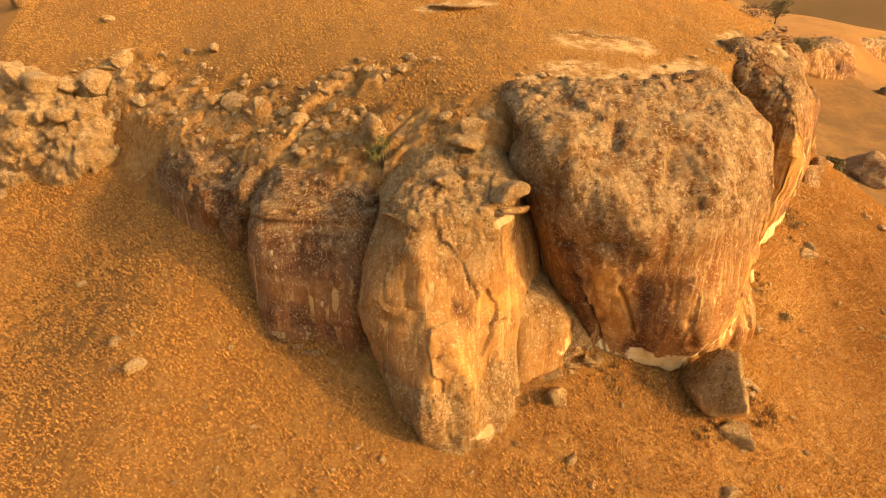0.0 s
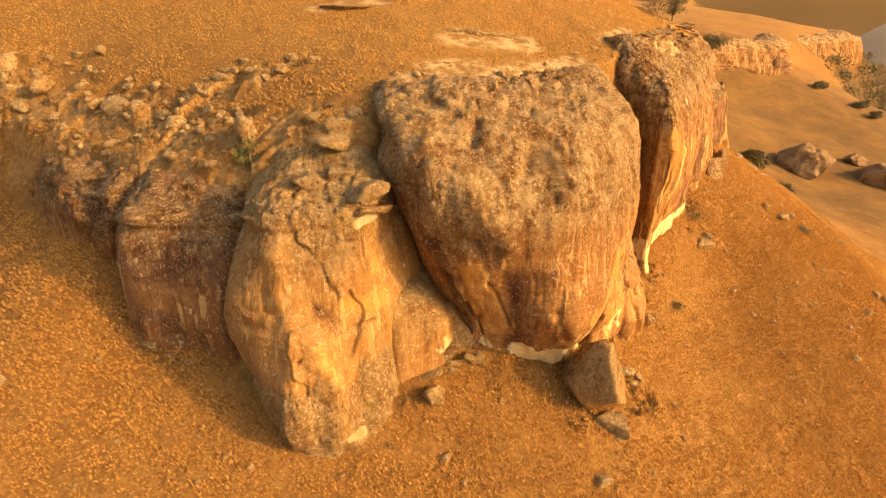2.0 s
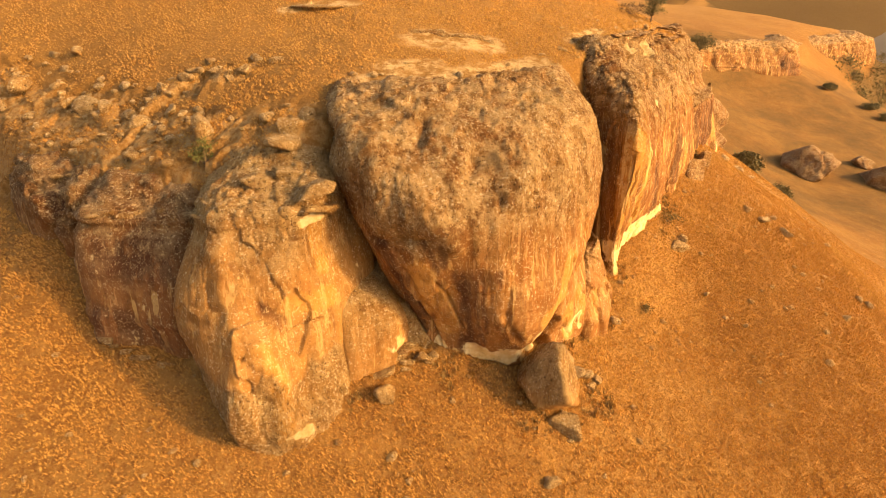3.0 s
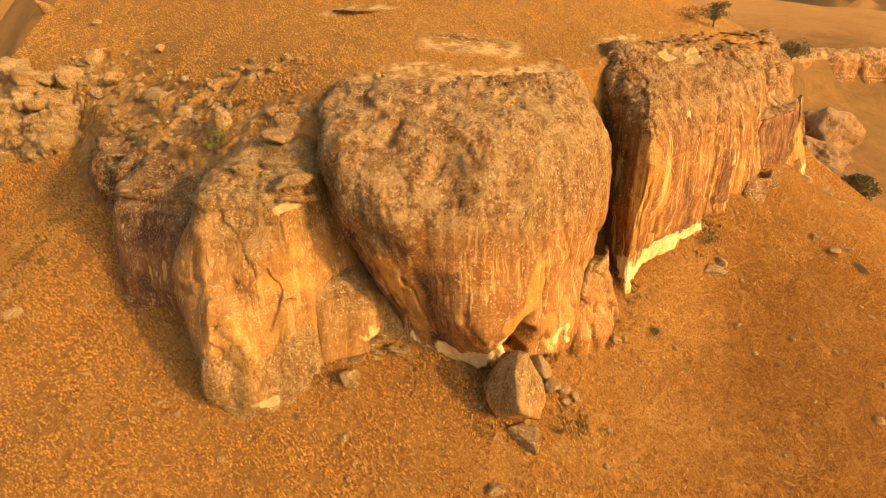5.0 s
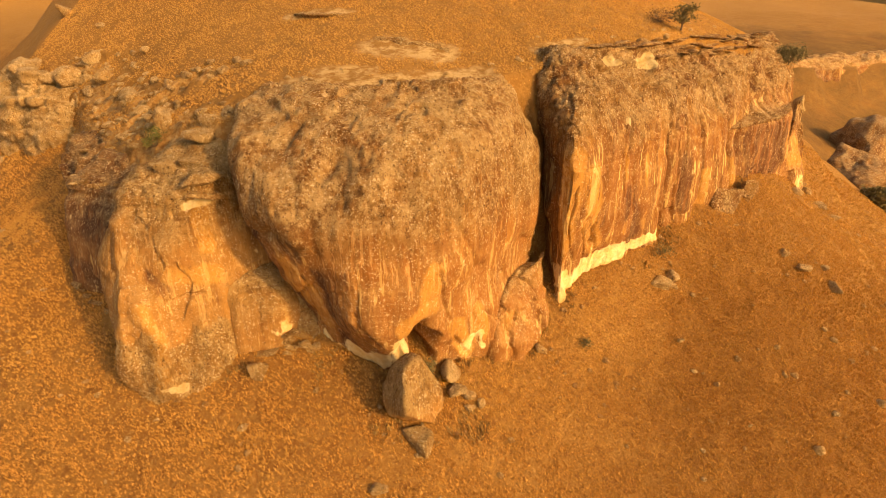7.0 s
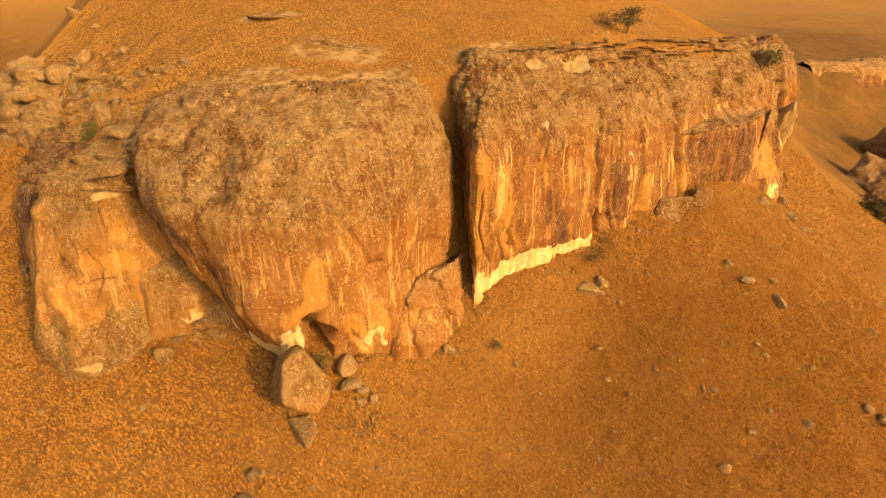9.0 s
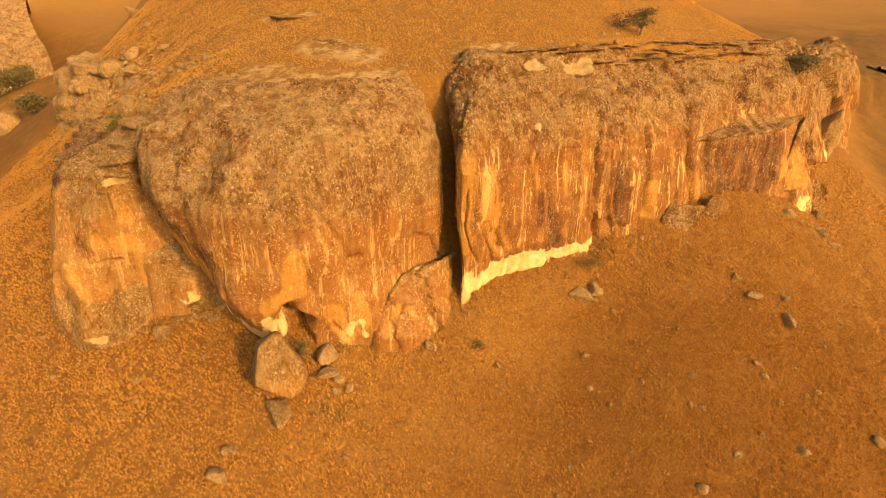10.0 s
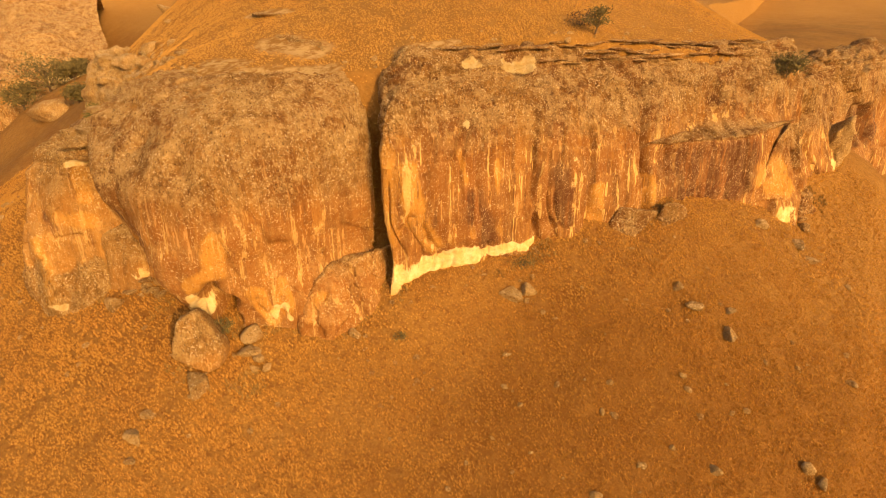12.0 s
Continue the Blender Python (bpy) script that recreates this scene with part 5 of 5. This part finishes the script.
def plant(name, x, y, height, width, seed, label, category, leaf, leaves=900, leaf_size=0.12, stem=0.35, z=None, clumps=14):
    """A tree or bush: forked tapering stems and a ragged crown of small leaves in clumps."""
    rng = np.random.default_rng(seed)
    base = ground_z(x, y) - 0.1 if z is None else z
    root = new(name)
    root.matrix_basis = pose(x, y, base)
    tagged(root, label, category)
    wood_v, wood_f = [], []
    lean = rng.normal(size=2) * 0.08 * height
    fork = np.array([lean[0], lean[1], stem * height])
    centres = []

    def add(pts, rad):
        v, f = limb(pts, rad)
        o = len(wood_v)
        wood_v.extend(v)
        wood_f.extend([tuple(i + o for i in q) for q in f])

    r0 = 0.035 * height
    add([(0, 0, 0), fork * (0.5, 0.4, 0.5), fork], (r0 * 1.3, r0, r0 * 0.8))
    for i in range(clumps):
        a = 2 * math.pi * (i + rng.uniform(-0.3, 0.3)) / clumps * 2.4
        out = width * 0.5 * rng.uniform(0.25, 1.0)
        c = np.array([math.cos(a) * out, math.sin(a) * out, height * rng.uniform(max(stem, 0.25) + 0.1, 0.95) - 0.25 * height * (out / width) ** 2])
        centres.append(c)
        mid = fork * 0.5 + c * 0.5 + rng.normal(size=3) * 0.05 * height
        add([fork * 0.9, mid, c], (r0 * 0.6, r0 * 0.35, r0 * 0.12))
    part("trunk", mesh_of("trunk", wood_v, wood_f, BARK), root)
    C = np.array(centres)[rng.integers(0, clumps, leaves)]
    spread = 0.17 * width
    P = C + rng.normal(size=(leaves, 3)) * (spread, spread, spread * 0.6)
    P[:, 2] = np.maximum(P[:, 2], 0.05 * height)
    a, b = rng.normal(size=(leaves, 3)), rng.normal(size=(leaves, 3))
    a = a / np.linalg.norm(a, axis=1, keepdims=True) * leaf_size * rng.uniform(0.6, 1.4, (leaves, 1))
    b = b / np.linalg.norm(b, axis=1, keepdims=True) * leaf_size * 0.6
    V = np.stack([P - a, P + b, P + a, P - b], 1).reshape(-1, 3)
    F = np.arange(leaves * 4).reshape(-1, 4)
    part("crown", mesh_of("crown", V, F, leaf, smooth=False), root)
    return root


plant("tree", 41.1, 71.4, 2.7, 2.0, 1, "small dark spreading tree alone in the hill grass", "tree", LEAF_DARK, 1000, 0.12, 0.25, z=23.5)
plant("bush", 39.0, 72.6, 1.5, 2.6, 41, "twiggy brown bush beside the small tree", "bush", BARK, 500, 0.1, 0.1)
plant("bush", 58.2, 91.4, 2.2, 3.4, 2, "dark rounded bush on the cliff rim", "bush", LEAF_DARK, 1800, 0.14, 0.15, z=18.2)
plant("bush", -4.9, 39.9, 2.3, 1.4, 3, "yellow-green bush against a perched boulder", "bush", LEAF_GREEN, 900, 0.09, 0.1)
plant("bush", 34.4, 45.5, 0.7, 1.1, 4, "small dark bush in the slope grass", "bush", LEAF_DARK, 350, 0.08, 0.1)
plant("bush", 22.0, 35.0, 2.4, 1.1, 5, "thin dark bush growing in the cliff hollow", "bush", LEAF_DARK, 500, 0.1, 0.3, z=-1.9)
plant("bush", 41.0, 57.4, 1.2, 2.4, 6, "scrubby bush beside boulders below the cliff", "bush", LEAF_DARK, 500, 0.09, 0.1)
for i, (x, y, h, w) in enumerate(((87, 116, 3, 5), (-116, 84, 5, 5), (106, 131, 4, 5), (84, 112, 3, 4), (104, 127, 3.5, 5), (228, 281, 4, 5), (243, 268, 3.4, 6), (241, 255, 3.4, 5), (-117, 76, 9, 11), (-122, 70, 8, 9), (-111, 80, 5, 7), (-83, 69, 4, 5))):
    plant("bush", x, y, h, w, 20 + i, "dark bush growing in the valley", "bush", LEAF_DARK, 1800, 0.34, 0.15)["group"] = "valley bushes"


_rng2 = np.random.default_rng(77)
_n = 5200
_x, _y = _rng2.uniform(270, 620, _n), _rng2.uniform(230, 640, _n)
_d = rim_distance(_x, _y)
_keep = (_d < -8) & (rim_distance(_x, _y, SPUR) > 3) & (fbm(np.stack([_x / 30, _y / 30, 0 * _x], 1), 3) > -0.25)
_x, _y = _x[_keep], _y[_keep]
_z = land(_x, _y)
_leaf = 56
_P = np.repeat(np.stack([_x, _y, _z + 1.0], 1), _leaf, axis=0) + _rng2.normal(size=(len(_x) * _leaf, 3)) * (2.8, 2.8, 1.3)
_u = _rng2.normal(size=_P.shape)
_u *= 0.65 / np.linalg.norm(_u, axis=1, keepdims=True)
_w = _rng2.normal(size=_P.shape)
_w *= 0.5 / np.linalg.norm(_w, axis=1, keepdims=True)
_V = np.stack([_P - _u, _P + _w, _P + _u, _P - _w], 1).reshape(-1, 3)
tagged(new("valley_shrubs", mesh_of("valley_shrubs", _V, np.arange(len(_V)).reshape(-1, 4), LEAF_DARK, smooth=False)), "dark green shrubs covering the far valley side", "shrubs", kind="stuff")


# ---- grass ----
def grass_blades():
    m, t, b = nodes_of("dry_grass_blade")
    k = Tree(t)
    col = k.mix(k.ramp(k.island, 0.1, 0.9), (0.45, 0.225, 0.068), (0.61, 0.335, 0.11))
    col = k.mix(k.math("MULTIPLY", k.ramp(k.noise(0.12, 4, 0.6), 0.42, 0.7), 0.4), col, (0.6, 0.36, 0.115))
    col = k.mix(k.math("MULTIPLY", k.sward(), 0.8), col, (0.36, 0.16, 0.042))
    col = k.mix(k.math("MULTIPLY", k.height(14, 22), 0.5), col, (0.66, 0.385, 0.13))
    t.links.new(col, b.inputs["Base Color"])
    b.inputs["Roughness"].default_value = 0.85
    b.inputs["Specular IOR Level"].default_value = 0.1
    thin = t.nodes.new("ShaderNodeBsdfTranslucent")
    t.links.new(col, thin.inputs[0])
    both = t.nodes.new("ShaderNodeMixShader")
    both.inputs[0].default_value = 0.3
    t.links.new(b.outputs[0], both.inputs[1])
    t.links.new(thin.outputs[0], both.inputs[2])
    t.links.new(both.outputs[0], t.nodes["Material Output"].inputs[0])
    return m


GRASS = grass_blades()


def tussocks(name, x0, x1, y0, y1, gap_m, height, keep, seed, label, lift=0.5, blades=9):
    """Tussocks of leaning blades over a stretch of the ground."""
    rng = np.random.default_rng(seed)
    X, Y = np.meshgrid(np.arange(x0, x1, gap_m), np.arange(y0, y1, gap_m))
    x = X.ravel() + rng.uniform(-0.5, 0.5, X.size) * gap_m
    y = Y.ravel() + rng.uniform(-0.5, 0.5, X.size) * gap_m
    d = rim_distance(x, y)
    ok = keep(x, y, d) & (rng.random(x.size) < 0.85 - 0.25 * fbm(np.stack([x / 4, y / 4, 0 * x], 1), 3) - 1.1 * fbm(np.stack([x / 0.9, y / 0.9, 0 * x], 1), 2))
    x, y = x[ok], y[ok]
    z = land(x, y)
    n = len(x)
    size = height * rng.uniform(0.6, 1.3, n) * (1 + 0.35 * fbm(np.stack([x / 9, y / 9, 0 * x], 1), 3))
    # each tussock: a spray of blades leaning outwards and a little down the wind
    a = rng.uniform(0, 2 * np.pi, (n, blades))
    out = rng.uniform(0.12, 0.75, (n, blades)) * size[:, None]
    up = size[:, None] * lift * rng.uniform(0.5, 1.5, (n, blades))
    w = 0.15 * size[:, None] * rng.uniform(0.7, 1.4, (n, blades))
    c, s = np.cos(a), np.sin(a)
    bx = x[:, None] + 0.2 * out * c + rng.normal(0, 0.16, (n, blades)) * size[:, None]
    by = y[:, None] + 0.2 * out * s + rng.normal(0, 0.16, (n, blades)) * size[:, None]
    zz = np.broadcast_to(z[:, None], a.shape) - 0.03
    tip = np.stack([bx + out * c - 0.25 * size[:, None], by + out * s - 0.1 * size[:, None], zz + up], -1)
    V = np.stack([np.stack([bx - w * s, by + w * c, zz], -1), np.stack([bx + w * s, by - w * c, zz], -1), tip], 2).reshape(-1, 3)
    F = np.arange(len(V)).reshape(-1, 3)
    me = mesh_of(name, V, F, GRASS, smooth=False)
    return tagged(new(name, me), label, "grass", kind="stuff")


tussocks("grass", -54, 84, 13, 78, 0.235, 0.25, lambda x, y, d: (d < -2.6) & (d > -44) & (y > 13 + 0.12 * np.abs(x - 20)), 1, "dry orange tussock grass on the slope", 0.75)
tussocks("grass", 40, 108, 40, 112, 0.4, 0.38, lambda x, y, d: (d < -3) & (d > -58) & ((y > 78) | (x > 84) | (d < -44)), 3, "dry grass on the far shoulder of the slope")
tussocks("grass", -58, 70, 38, 112, 0.26, 0.21, lambda x, y, d: (d > np.where((x > 29) & (x < 60), 1.6, -0.8)) & (d < 34) & (rocky(x, y, BARE) < 0.5) & ((rocky(x, y) < 0.5) | (fbm(np.stack([x / 2.5, y / 2.5, 0 * x], 1), 3) > -0.15)), 2, "dry orange tussock grass over the cliff", 0.7)


def scrub_material():
    m, t, b = nodes_of("scrub_blade")
    k = Tree(t)
    t.links.new(k.mix(k.island, (0.2, 0.115, 0.036), (0.36, 0.21, 0.065)), b.inputs["Base Color"])
    b.inputs["Roughness"].default_value = 0.85
    return m


GRASS = scrub_material()
tussocks("scrub", -20, 66, 24, 100, 0.38, 0.42, lambda x, y, d: (d < -1.5) & (d > -12.5 + 6 * np.clip((x - 27) / 4, 0, 1)) & (fbm(np.stack([x / 2.2, y / 2.2, 0 * x], 1), 3) > 0.24) & (x > 6), 5, "dark scrub and weeds along the cliff foot", 0.8)
